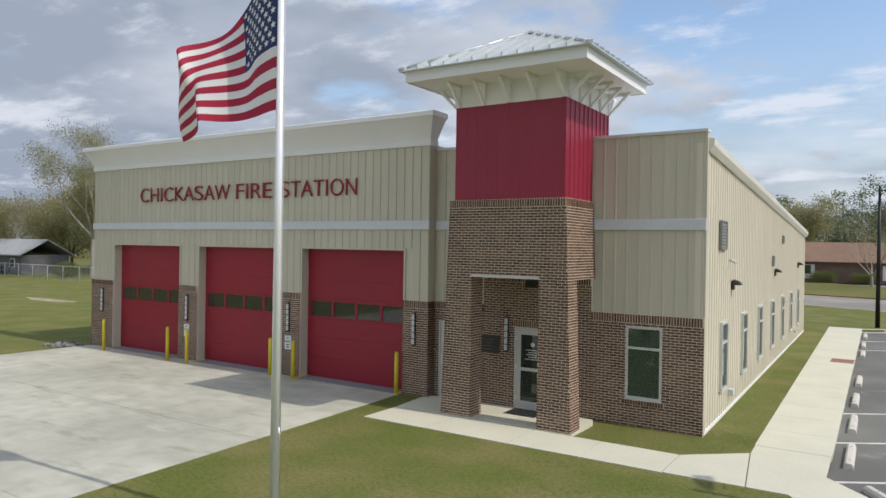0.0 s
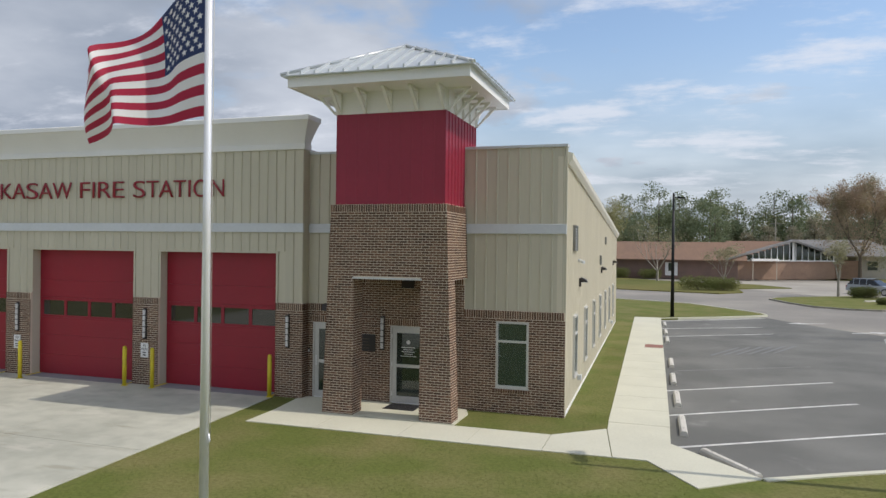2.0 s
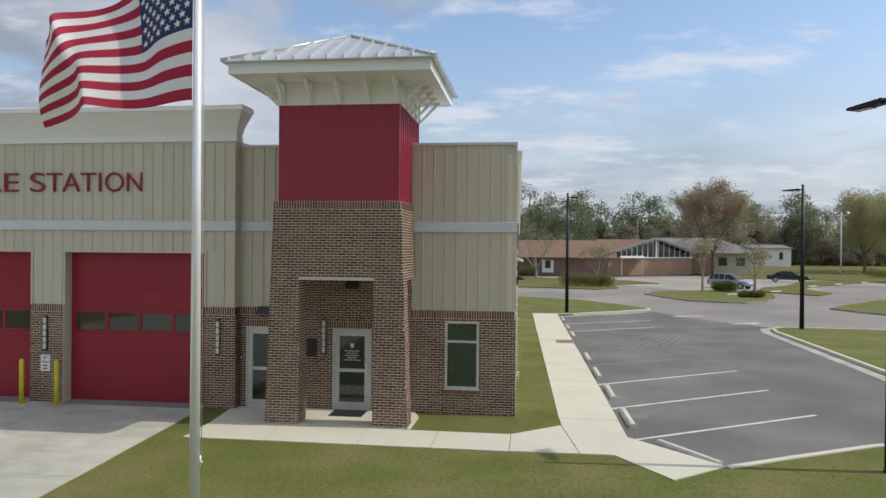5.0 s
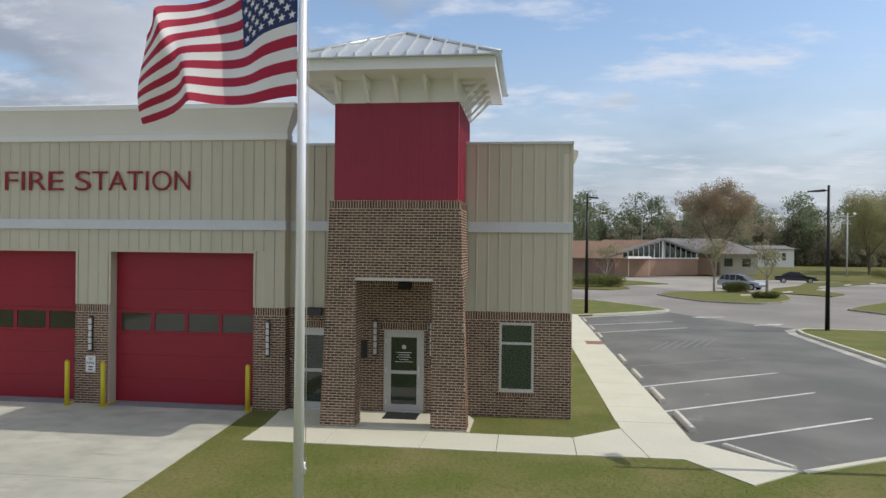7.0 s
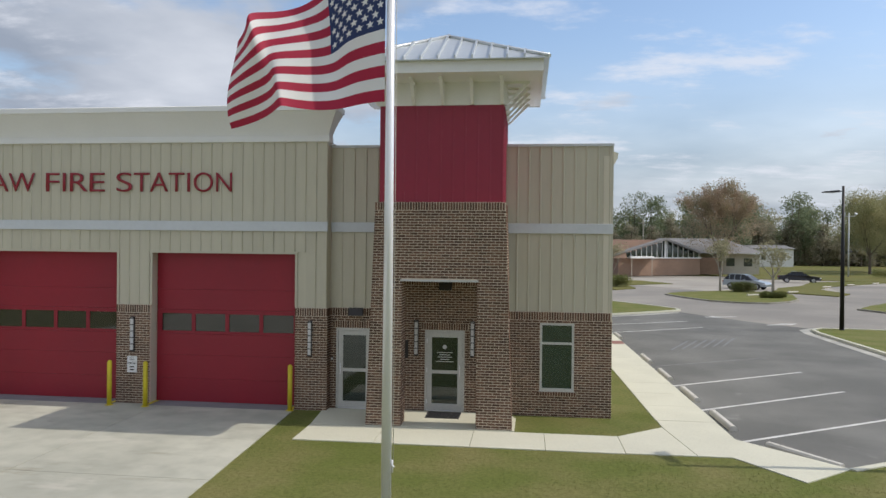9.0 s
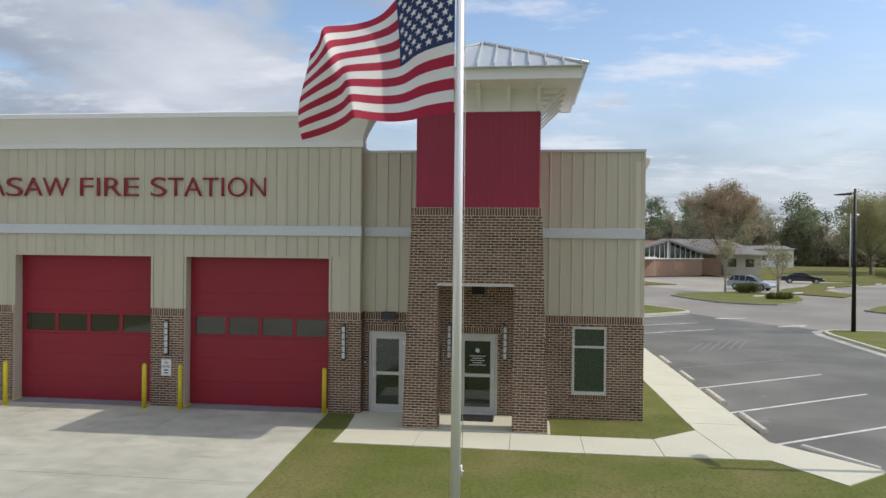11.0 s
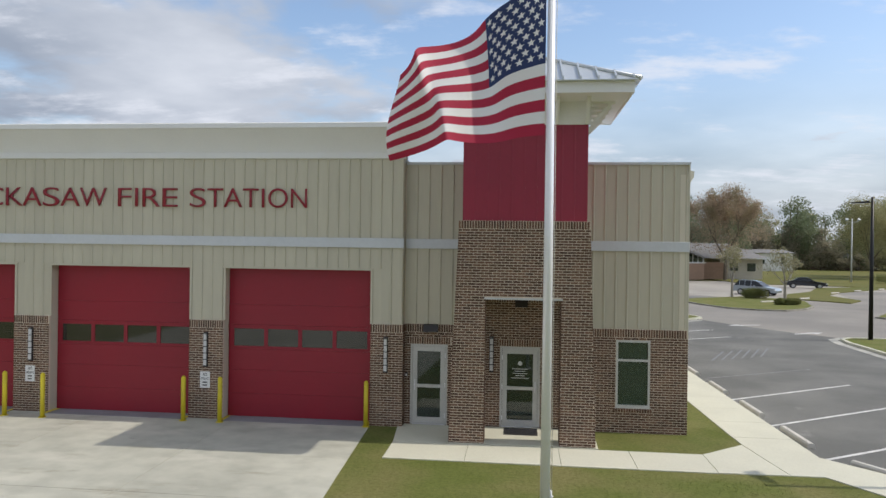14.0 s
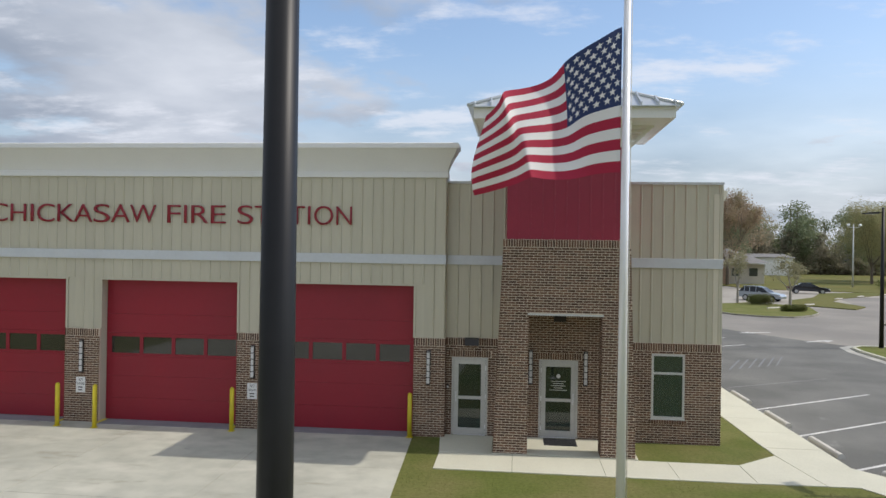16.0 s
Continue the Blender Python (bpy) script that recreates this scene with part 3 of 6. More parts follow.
# ribbed sheets of the long side, each cut to the slope
n = 86
w = (BACK - MY) / n
for i in range(n):
    a, b = MY + i * w, MY + (i + 1) * w
    spans = [(0.08, None)]
    for s0, s1 in SIDE_WIN:
        if s0 < b - 0.05 and s1 > a + 0.05:
            spans = [(0.08, 0.66), (2.58, None)]
    for lo, hi in spans:
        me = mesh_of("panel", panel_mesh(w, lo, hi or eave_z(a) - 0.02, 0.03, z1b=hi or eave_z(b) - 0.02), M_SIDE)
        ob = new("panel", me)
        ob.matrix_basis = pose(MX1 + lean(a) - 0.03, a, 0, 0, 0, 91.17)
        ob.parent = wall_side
structure("base_trim", box(B(), MX1 - 0.038, MX1 + 0.02, MY - 0.006, MY + 0.1, 0.0, 7.24), M_PANEL, "tan metal corner trim at the office corner", "trim")
bm = B()
hull_box(bm, [(MX1 - 0.1, MY + 0.1, 0), (MX1 + 0.015, MY + 0.1, 0), (MX1 + lean(BACK) + 0.015, BACK, 0), (MX1 + lean(BACK) - 0.1, BACK, 0)],
         [(MX1 - 0.1, MY + 0.1, 0.08), (MX1 + 0.015, MY + 0.1, 0.08), (MX1 + lean(BACK) + 0.015, BACK, 0.08), (MX1 + lean(BACK) - 0.1, BACK, 0.08)])
structure("baseboard", bm, M_WHITE, "white metal base strip at the foot of the wall", "trim")

# pale bands, copings and the flared cornice
bm = B()
box(bm, WX0 - 0.02, WX1 + 0.02, WY - 0.05, WY + 0.03, BAND0, BAND1, 0.01)
structure("trim", bm, M_TRIM, "pale grey metal band across the engine wing", "trim")
structure("trim", box(B(), WX1 + 0.02, -10.22, MY - 0.05, MY + 0.03, BAND0, BAND1, 0.01), M_TRIM, "pale grey metal band beside the tower", "trim")
structure("trim", box(B(), -6.98, MX1 + 0.02, MY - 0.05, MY + 0.03, BAND0, BAND1, 0.01), M_TRIM, "pale grey metal band on the office front", "trim")
structure("coping", box(B(), WX1 + 0.02, -10.16, MY - 0.03, MY + 0.28, 7.24, 7.31), M_TRIM, "thin metal coping on the parapet", "coping")
structure("coping", box(B(), -7.03, MX1 + 0.03, MY - 0.03, MY + 0.28, 7.24, 7.31), M_TRIM, "thin metal coping on the parapet", "coping")
structure("wall_return", box(B(), WX1 - 0.16, WX1, WY + REVEAL, MY + 0.6, 0, 7.4), M_STUCCO, "short tan return wall of the engine wing", "wall")
for a, b in DOORS:
    bm = B()
    box(bm, a - 0.05, b + 0.05, WY - 0.012, WY + 0.02, DOOR_H, DOOR_H + 0.06)
    for x in (a, b):
        box(bm, x - 0.03, x + 0.03, WY - 0.006, WY + 0.02, BRICK_TOP, DOOR_H)
    structure("trim", bm, M_PANEL, "tan metal trim round the engine door opening", "trim")


def ring(bm, levels, x0, x1, y0, y1):
    """A moulding round front and two ends: levels of (outward, height)."""
    rows = []
    for o, z in levels:
        rows.append([bm.verts.new(p) for p in ((x0 - o * 0.65, y1, z), (x0 - o * 0.65, y0 - o, z), (x1 + o * 0.85, y0 - o, z), (x1 + o * 0.85, y1, z))])
    for r0, r1 in zip(rows, rows[1:]):
        for i in range(3):
            bm.faces.new((r0[i], r0[i + 1], r1[i + 1], r1[i]))
    bm.faces.new(rows[-1]), bm.faces.new(rows[0][::-1])
    for i in (3,):
        for r0, r1 in zip(rows, rows[1:]):
            bm.faces.new((r0[3], r0[0], r1[0], r1[3]))
    return bm


CORN = thing("cornice", label="flared cream cornice with pale metal edges along the engine wing", category="cornice", kind="structure")
cy1 = MY + 0.02
part("base_moulding", ring(B(), [(0.03, 7.36), (0.05, 7.37), (0.05, 7.52), (0.02, 7.53)], WX0, WX1, WY, cy1), M_STUCCO, CORN)
part("cove", ring(B(), [(0.02, 7.53)] + [(0.02 + 0.36 * (k / 8) ** 1.3, 7.53 + 0.62 * k / 8) for k in range(1, 9)], WX0, WX1, WY, cy1), M_STUCCO, CORN)
part("top_edge", ring(B(), [(0.38, 8.15), (0.42, 8.16), (0.42, 8.29), (0.40, 8.31), (-0.2, 8.32)], WX0, WX1, WY, cy1), M_WHITE, CORN)


# ---- bricks ----
CO, BL, BH, J = 0.0677, 0.189, 0.0535, 0.0142
_bricks = {}


def brick_mesh(L, H):
    key = (round(L, 2), round(H, 3))
    if key not in _bricks:
        bm = B()
        L, H, d, c = key[0], key[1], 0.007, 0.003
        back = [bm.verts.new((x, 0, z)) for x, z in ((0, 0), (L, 0), (L, H), (0, H))]
        front = [bm.verts.new((x, -d, z)) for x, z in ((c, c), (L - c, c), (L - c, H - c), (c, H - c))]
        bm.faces.new(front)
        for i in range(4):
            bm.faces.new((back[i], back[(i + 1) % 4], front[(i + 1) % 4], front[i]))
        _bricks[key] = mesh_of("brick", bm, M_BRICK)
    return _bricks[key]


def bricks(parent, origin, turn, width, height, left=None, right=None, holes=(), soldier=True, budget=300, seed=1):
    """Running bond on a wall whose foot starts at origin and runs along turn degrees (0: facing south). left, right: the
    edges at a height, where the wall is battered. The first bricks are objects, the rest one joined mesh."""
    rng = random.Random(seed)
    left, right = left or (lambda z: 0.0), right or (lambda z: width)
    m = pose(*origin, 0, 0, turn)
    spots = []
    rows = int((height - (0.2 if soldier else 0)) / CO)
    for r in range(rows):
        z = r * CO + J / 2
        x = left(z) - (BL + J) / 2 * (r % 2)
        while x < right(z) - 0.03:
            a, b = max(x, left(z)), min(x + BL, right(z))
            for h in holes:
                if h[2] < z + BH * 0.7 and h[3] > z + BH * 0.3:
                    if a < h[0] < b and b > h[1]:
                        b = h[0] - 0.005
                    elif h[0] <= a and b <= h[1]:
                        b = a
                    elif a < h[0] < b:
                        b = h[0] - 0.005
                    elif a < h[1] < b:
                        a = h[1] + 0.005
            if b - a > 0.012:
                spots.append((a, z, b - a, BH))
            x += BL + J
    if soldier:
        z = rows * CO + J / 2
        x = left(z)
        while x < right(z) - 0.03:
            a, b = x, min(x + BH, right(z))
            if not any(h[0] < (a + b) / 2 < h[1] and h[2] < z + 0.1 < h[3] for h in holes):
                spots.append((a, z, b - a, height - z - 0.006))
            x += CO
    verts, faces = [], []
    for k, (x, z, L, H) in enumerate(spots):
        dy = rng.uniform(-0.0015, 0.0015)
        if k < budget:
            ob = new("brick", brick_mesh(L, H))
            ob.matrix_basis = m @ Matrix.Translation((x, dy, z))
            ob.parent = parent
        else:
            base = len(verts)
            c = 0.003
            for px, py, pz in ((0, 0, 0), (L, 0, 0), (L, 0, H), (0, 0, H), (c, -0.007, c), (L - c, -0.007, c), (L - c, -0.007, H - c), (c, -0.007, H - c)):
                verts.append(m @ Vector((x + px, py + dy, z + pz)))
            for f in ((4, 5, 6, 7), (0, 1, 5, 4), (1, 2, 6, 5), (2, 3, 7, 6), (3, 0, 4, 7)):
                faces.append([base + i for i in f])
    if verts:
        me = bpy.data.meshes.new("brickwork")
        me.from_pydata(verts, [], faces)
        me.materials.append(M_BRICK)
        ob = new("brickwork", me)
        ob.parent = parent
        tagged(ob, kind="stuff")


# brick skirts: piers of the wing and the office front
PIERS = [(WX0, DOORS[0][0]), (DOORS[0][1], DOORS[1][0]), (DOORS[1][1], DOORS[2][0]), (DOORS[2][1], WX1)]
BRICK_JOBS = []
for k, (a, b) in enumerate(PIERS):
    a, b = (a - 0.03 if k == 0 else a + 0.0), (b + 0.03 if k == 3 else b)
    pier = structure("brick_pier", box(B(), a, b, WY - 0.05, WY + 0.03, 0, BRICK_TOP), M_MORTAR, "brown brick pier between the engine doors", "pier")
    BRICK_JOBS.append((pier, (a, WY - 0.05, 0), 0, b - a, BRICK_TOP, lambda z: -0.007, (lambda w: lambda z: w + 0.007)(b - a), (), 250, k))
    if k == 3:
        BRICK_JOBS.append((pier, (b, WY - 0.05, 0), 90, MY - WY + 0.02, BRICK_TOP, None, None, (), 60, 9))
bm = B()
for a, b, lo, hi in ((WX1 + 0.03, SDOOR[0], 0, BRICK_TOP), (SDOOR[0], SDOOR[1], SDOOR[3], BRICK_TOP), (SDOOR[1], -10.2, 0, BRICK_TOP),
                     (-10.2, MDOOR[0], 0, 3.72), (MDOOR[0], MDOOR[1], MDOOR[3], 3.72), (MDOOR[1], -7.0, 0, 3.72),
                     (-7.0, WIN[0], 0, BRICK_TOP), (WIN[0], WIN[1], 0, WIN[2]), (WIN[0], WIN[1], WIN[3], BRICK_TOP), (WIN[1], MX1 + 0.01, 0, BRICK_TOP)):
    box(bm, a, b, MY - 0.03, MY + 0.03, lo, hi)
brick_front = structure("brick_front", bm, M_MORTAR, "brown brick lower front of the office part", "wall")
front_holes = [SDOOR, (SDOOR[0] - 0.1, SDOOR[1] + 0.1, SDOOR[3], SDOOR[3] + 0.2), MDOOR, (MDOOR[0] - 0.1, MDOOR[1] + 0.1, MDOOR[3], MDOOR[3] + 0.2), WIN]


sill = part("brick_sill", box(B(), WIN[0] - 0.07, WIN[1] + 0.07, MY - 0.055, MY - 0.038, WIN[2] - 0.145, WIN[2] - 0.037), M_MORTAR, brick_front)
for k in range(15):
    x = WIN[0] - 0.068 + k * 0.0692
    part("brick", hull_box(B(), [(x, MY - 0.075, WIN[2] - 0.143), (x + 0.055, MY - 0.075, WIN[2] - 0.143), (x + 0.055, MY - 0.055, WIN[2] - 0.143), (x, MY - 0.055, WIN[2] - 0.143)],
                           [(x, MY - 0.07, WIN[2] - 0.037), (x + 0.055, MY - 0.07, WIN[2] - 0.037), (x + 0.055, MY - 0.055, WIN[2] - 0.037), (x, MY - 0.055, WIN[2] - 0.037)]), M_BRICK, sill)


def shifted(holes, dx):
    return [(a - dx, b - dx, lo, hi) for a, b, lo, hi in holes]


BRICK_JOBS.append((brick_front, (-7.0, MY - 0.03, 0), 0, MX1 + 0.01 + 7.0, BRICK_TOP, None, None, shifted(front_holes, -7.0), 300, 21))
BRICK_JOBS.append((brick_front, (WX1 + 0.03, MY - 0.03, 0), 0, 1.69, BRICK_TOP, None, None, shifted(front_holes, WX1 + 0.03), 0, 22))
BRICK_JOBS.append((brick_front, (-10.2, MY - 0.03, 0), 0, 3.2, 3.72, None, None, shifted(front_holes, -10.2), 0, 23))
# upright brick heads over the two doors
for h in (SDOOR, MDOOR):
    BRICK_JOBS.append((brick_front, (h[0] - 0.1, MY - 0.03, h[3]), 0, h[1] - h[0] + 0.2, 0.2, None, None, (), 0, 24))

# ---- corner tower ----
TF, TB = 17.37, MY - 0.03
tl = lambda z: -10.43 + 0.0365 * z      # battered west edge
tr = lambda z: -6.79 - 0.0345 * z       # battered east edge
OX0, OX1, OH, SIDE0, SIDE1 = -9.55, -7.66, 3.70, 17.95, 19.16
TOWER = thing("tower", label="battered brown brick entrance tower under a red metal upper storey", category="tower", kind="structure")


def leaning(bm, x0, x1, y0, y1, z0, z1):
    """x0, x1: functions of height."""
    return hull_box(bm, [(x0(z0), y0, z0), (x1(z0), y0, z0), (x1(z0), y1, z0), (x0(z0), y1, z0)], [(x0(z1), y0, z1), (x1(z1), y0, z1), (x1(z1), y1, z1), (x0(z1), y1, z1)])


TZ = 5.62
part("pillar", leaning(B(), tl, lambda z: OX0, TF, SIDE0, 0, OH), M_MORTAR, TOWER)
part("pillar", leaning(B(), lambda z: OX1, tr, TF, SIDE0, 0, OH), M_MORTAR, TOWER)
part("upper_wall", leaning(B(), tl, tr, TF, TB, OH, TZ), M_MORTAR, TOWER)
part("lintel", box(B(), OX0 - 0.03, OX1 + 0.03, TF - 0.02, TF + 0.3, OH - 0.05, OH), M_FRAME, TOWER, "pale steel lintel")
for s in (tl(OH) - 0.002, tr(OH) - 0.263):
    part("lintel", box(B(), s, s + 0.265, SIDE0 - 0.02, SIDE1 - 0.02, OH - 0.05, OH), M_FRAME, TOWER, "pale steel lintel")
BRICK_JOBS.append((TOWER, (0, TF, 0), 0, 0, TZ, lambda z: tl(z) - 0.007, lambda z: tr(z) + 0.007, [(OX0 + 0.007, OX1 - 0.007, -1, OH)], 300, 31))

RX0, RX1, RY0, RY1, RZ = -10.13, -7.05, 17.46, 20.32, 8.03
part("red_body", box(B(), RX0 + 0.02, RX1 - 0.02, RY0 + 0.02, RY1 - 0.02, TZ, RZ), M_RED, TOWER, "dark red ribbed metal storey")
for turn, x, y, L in ((0, RX0, RY0 + 0.02, RX1 - RX0), (90, RX1 - 0.02, RY0, RY1 - RY0), (270, RX0 + 0.02, RY1, RY1 - RY0)):
    n = 10
    me = mesh_of("red_panel", panel_mesh(L / n, TZ + 0.0, RZ, 0.03 if turn else 0.007), M_RED)
    for i in range(n):
        ob = new("red_panel", me)
        ob.matrix_basis = pose(x, y, 0, 0, 0, turn) @ Matrix.Translation((i * L / n, 0, 0))
        ob.parent = TOWER

EX0, EX1, EY0, EY1, EZ0, EZ1 = -11.0, -6.12, 16.36, 20.62, 8.6, 8.84
cx, cyc, ryc = (EX0 + EX1) / 2, (EY0 + EY1) / 2, (RY0 + RY1) / 2
part("frieze", box(B(), RX0 - 0.015, RX1 + 0.015, RY0 - 0.015, RY1 + 0.015, RZ, EZ0), M_WHITE, TOWER, "white painted frieze")
part("soffit", box(B(), EX0 + 0.05, EX1 - 0.05, EY0 + 0.05, EY1 - 0.05, EZ0, EZ0 + 0.03), M_WHITE, TOWER)
bm = B()
for a, b, c, d in ((EX0, EX1, EY0, EY0 + 0.05), (EX0, EX1, EY1 - 0.05, EY1), (EX0, EX0 + 0.05, EY0 + 0.05, EY1 - 0.05), (EX1 - 0.05, EX1, EY0 + 0.05, EY1 - 0.05)):
    box(bm, a, b, c, d, EZ0 - 0.02, EZ1)
part("fascia", bm, M_WHITE, TOWER, "white painted fascia board")
o, APEX = 0.13, (cx, cyc, 10.03)
cor = [(EX0 - o, EY0 - o), (EX1 + o, EY0 - o), (EX1 + o, EY1 + o), (EX0 - o, EY1 + o)]
bm = B()
base = [bm.verts.new((x, y, EZ1 + 0.02)) for x, y in cor]
low = [bm.verts.new((x, y, EZ1)) for x, y in cor]
top = bm.verts.new(APEX)
bm.faces.new(low[::-1])
for i in range(4):
    bm.faces.new((base[i], base[(i + 1) % 4], top)), bm.faces.new((low[i], low[(i + 1) % 4], base[(i + 1) % 4], base[i]))
hip = part("hip_roof", bm, M_ROOF, TOWER, "pale standing-seam metal hip roof")
for i in range(4):
    a, b = Vector((*cor[i], EZ1 + 0.02)), Vector((*cor[(i + 1) % 4], EZ1 + 0.02))
    part("hip_cap", rod(B(), a + Vector((0, 0, 0.02)), Vector(APEX) + Vector((0, 0, 0.02)), 0.05, n=6), M_ROOF, hip)
    mid, ap = (a + b) / 2, Vector(APEX)
    for k in range(-6, 7):
        f = k / 6.4
        foot = mid + (b - a) / 2 * f
        head = foot + (ap - mid) * (1 - abs(f))
        up = Vector((0, 0, 0.085))
        side = (b - a).normalized() * 0.02
        bm = B()
        hull_box(bm, [foot - side, foot + side, head + side, head - side], [foot - side + up, foot + side + up, head + side + up, head - side + up])
        part("seam", bm, M_ROOF, hip)


def bracket(x, y, turn):
    bm = B()
    box(bm, -0.042, 0.042, -0.05, 0.0, 0, EZ0 - RZ - 0.06)
    box(bm, -0.042, 0.042, -0.62, 0.0, EZ0 - RZ - 0.06, EZ0 - RZ)
    hull_box(bm, [(-0.04, -0.06, 0.0), (0.04, -0.06, 0.0), (0.04, 0.0, 0.0), (-0.04, 0.0, 0.0)],
             [(-0.04, -0.61, 0.54), (0.04, -0.61, 0.54), (0.04, -0.5, 0.54), (-0.04, -0.5, 0.54)])
    ob = part("bracket", bm, M_WHITE, TOWER, "white timber eave bracket")
    ob.matrix_basis = pose(x, y, RZ, 0, 0, turn)


for k in range(5):
    f = -1.46 + 0.73 * k
    bracket(cx + f, RY0 - 0.016, 0), bracket(RX1 + 0.016, ryc + f * 0.93, 90), bracket(RX0 - 0.016, ryc + f * 0.93, 270), bracket(cx + f, RY1 + 0.016, 180)


# ---- engine doors ----
M_DIM = material("dull_white", (0.68, 0.67, 0.65), 0.6, scale=4, amount=0.2)


def engine_door(a, b):
    w = b - a
    d = thing("engine_door", ((a + b) / 2, WY + REVEAL, 0.03), "closed red sectional engine door with a row of dark panes", "garage door", "engine doors of the wing")
    h = DOOR_H - 0.03
    edges = [0.0, 0.66, 1.33, 1.93, 2.62, 3.2, h]
    panes = [(-w / 2 + 0.16 + k * (w - 0.22) / 4, -w / 2 + 0.05 + (k + 1) * (w - 0.22) / 4) for k in range(4)]
    for z0, z1 in zip(edges, edges[1:]):
        bm = B()
        if z0 == 1.93:
            lo, hi = z0 + 0.08, z1 - 0.11
            box(bm, -w / 2 + 0.01, w / 2 - 0.01, -0.03, 0.03, z0 + 0.004, lo), box(bm, -w / 2 + 0.01, w / 2 - 0.01, -0.03, 0.03, hi, z1 - 0.004)
            xs = [-w / 2 + 0.01] + [c for p in panes for c in p] + [w / 2 - 0.01]
            for x0, x1 in zip(xs[::2], xs[1::2]):
                box(bm, x0, x1, -0.03, 0.03, lo, hi)
            sec = part("section", bm, M_DOOR, d)
            for x0, x1 in panes:
                part("pane", box(B(), x0 + 0.004, x1 - 0.004, -0.012, 0.0, lo + 0.004, hi - 0.004), M_DOORGLASS, sec, "dark tinted pane")
        else:
            box(bm, -w / 2 + 0.01, w / 2 - 0.01, -0.03, 0.03, z0 + 0.002, z1 - 0.002)
            zz = (z0 + z1) / 2
            box(bm, -w / 2 + 0.012, w / 2 - 0.012, -0.0325, -0.029, zz - 0.012, zz + 0.012)
            part("section", bm, M_DOOR, d)
    part("seal", box(B(), -w / 2 + 0.01, w / 2 - 0.01, -0.025, 0.025, -0.012, 0.003), M_BLACK, d, "black rubber bottom seal")


for a, b in DOORS:
    engine_door(a, b)


def sconce(x, y, z0=1.47, z1=2.46):
    s = thing("wall_lamp", (x, y, z0), "tall narrow wall lamp with white diffuser and dark bars", "wall lamp", "tall lamps on the front")
    h = z1 - z0
    part("back_plate", box(B(), -0.06, 0.06, -0.03, 0.012, 0, h, 0.006), M_DARK, s)
    part("diffuser", box(B(), -0.043, 0.043, -0.08, -0.03, 0.03, h - 0.03, 0.012), M_DIM, s, "white acrylic diffuser")
    for k in range(6):
        z = 0.045 + k * (h - 0.09) / 5
        part("bar", box(B(), -0.054, 0.054, -0.088, -0.03, z - 0.011, z + 0.011), M_DARK, s)
    return s


s0 = sconce(-28.35, WY - 0.065)
for x in (-22.80, -17.49, -12.33):
    copy_thing(s0, pose(x, WY - 0.065, 1.47))
for x in (-9.44, -7.9):
    copy_thing(s0, pose(x, MY - 0.045, 1.52))


def text_mesh(body, height, depth, mat, width=None, name="lettering"):
    """Letters of the built-in font, one mesh each, along x from 0, facing -y: (mesh, x) pairs."""
    def flat(s):
        cu = bpy.data.curves.new(name, "FONT")
        cu.body, cu.extrude, cu.offset = s, 0.0, -0.008
        ob = bpy.data.objects.new(name, cu)
        me = bpy.data.meshes.new_from_object(ob)
        bpy.data.objects.remove(ob), bpy.data.curves.remove(cu)
        return me
    ref = flat("H")
    cap = max(v.co.y for v in ref.vertices)
    k = height / cap
    out, ends = [], 0
    total = max(v.co.x for v in flat(body).vertices) * k
    sx = (width / total) if width else 1.0
    for i, ch in enumerate(body):
        if ch == " ":
            continue
        right = max(v.co.x for v in flat(body[:i + 1]).vertices)
        me = flat(ch)
        shift = right - max(v.co.x for v in me.vertices)
        bm = B()
        bm.from_mesh(me)
        for v in bm.verts:
            v.co = Vector(((v.co.x + shift) * k * sx, 0, v.co.y * k))
        ext = bmesh.ops.extrude_face_region(bm, geom=bm.faces[:])
        for v in ext["geom"]:
            if isinstance(v, bmesh.types.BMVert):
                v.co.y -= depth
        out.append((ch, bm))
    return out


sign = thing("station_sign", (-25.86, WY - 0.02, 5.985), "large dark red raised letters on the tan wing front", "sign")
M_LETTER = material("letter_red", (0.29, 0.013, 0.026), 0.45, scale=3, amount=0.3)
# advance and ink edges of each plain sans capital, in thousandths of the type size
GLYPH = {"C": (722, 50, 681), "H": (722, 80, 641), "I": (278, 93, 187), "K": (667, 73, 665), "A": (667, 4, 663), "S": (667, 45, 620), "W": (944, 9, 932),
         "F": (611, 82, 565), "R": (722, 79, 713), "E": (667, 79, 621), "T": (611, 23, 588), "O": (778, 48, 734), "N": (722, 76, 641)}
for word, x0, x1 in (("CHICKASAW", 0.0, 5.31), ("FIRE", 5.66, 7.46), ("STATION", 7.82, 11.24)):
    first, last = GLYPH[word[0]][1], GLYPH[word[-1]]
    unit = (x1 - x0) / (sum(GLYPH[ch][0] for ch in word) - first - (last[0] - last[2]))
    at = -first
    for ch, bm in text_mesh(word, 0.535, 0.03, M_LETTER, x1 - x0):
        advance, ink0, ink1 = GLYPH[ch]
        lo, hi = min(v.co.x for v in bm.verts), max(v.co.x for v in bm.verts)
        for v in bm.verts:
            v.co.x = x0 + (at + ink0 + (v.co.x - lo) / (hi - lo) * (ink1 - ink0)) * unit
        at += advance
        part("letter", bm, M_LETTER, sign)


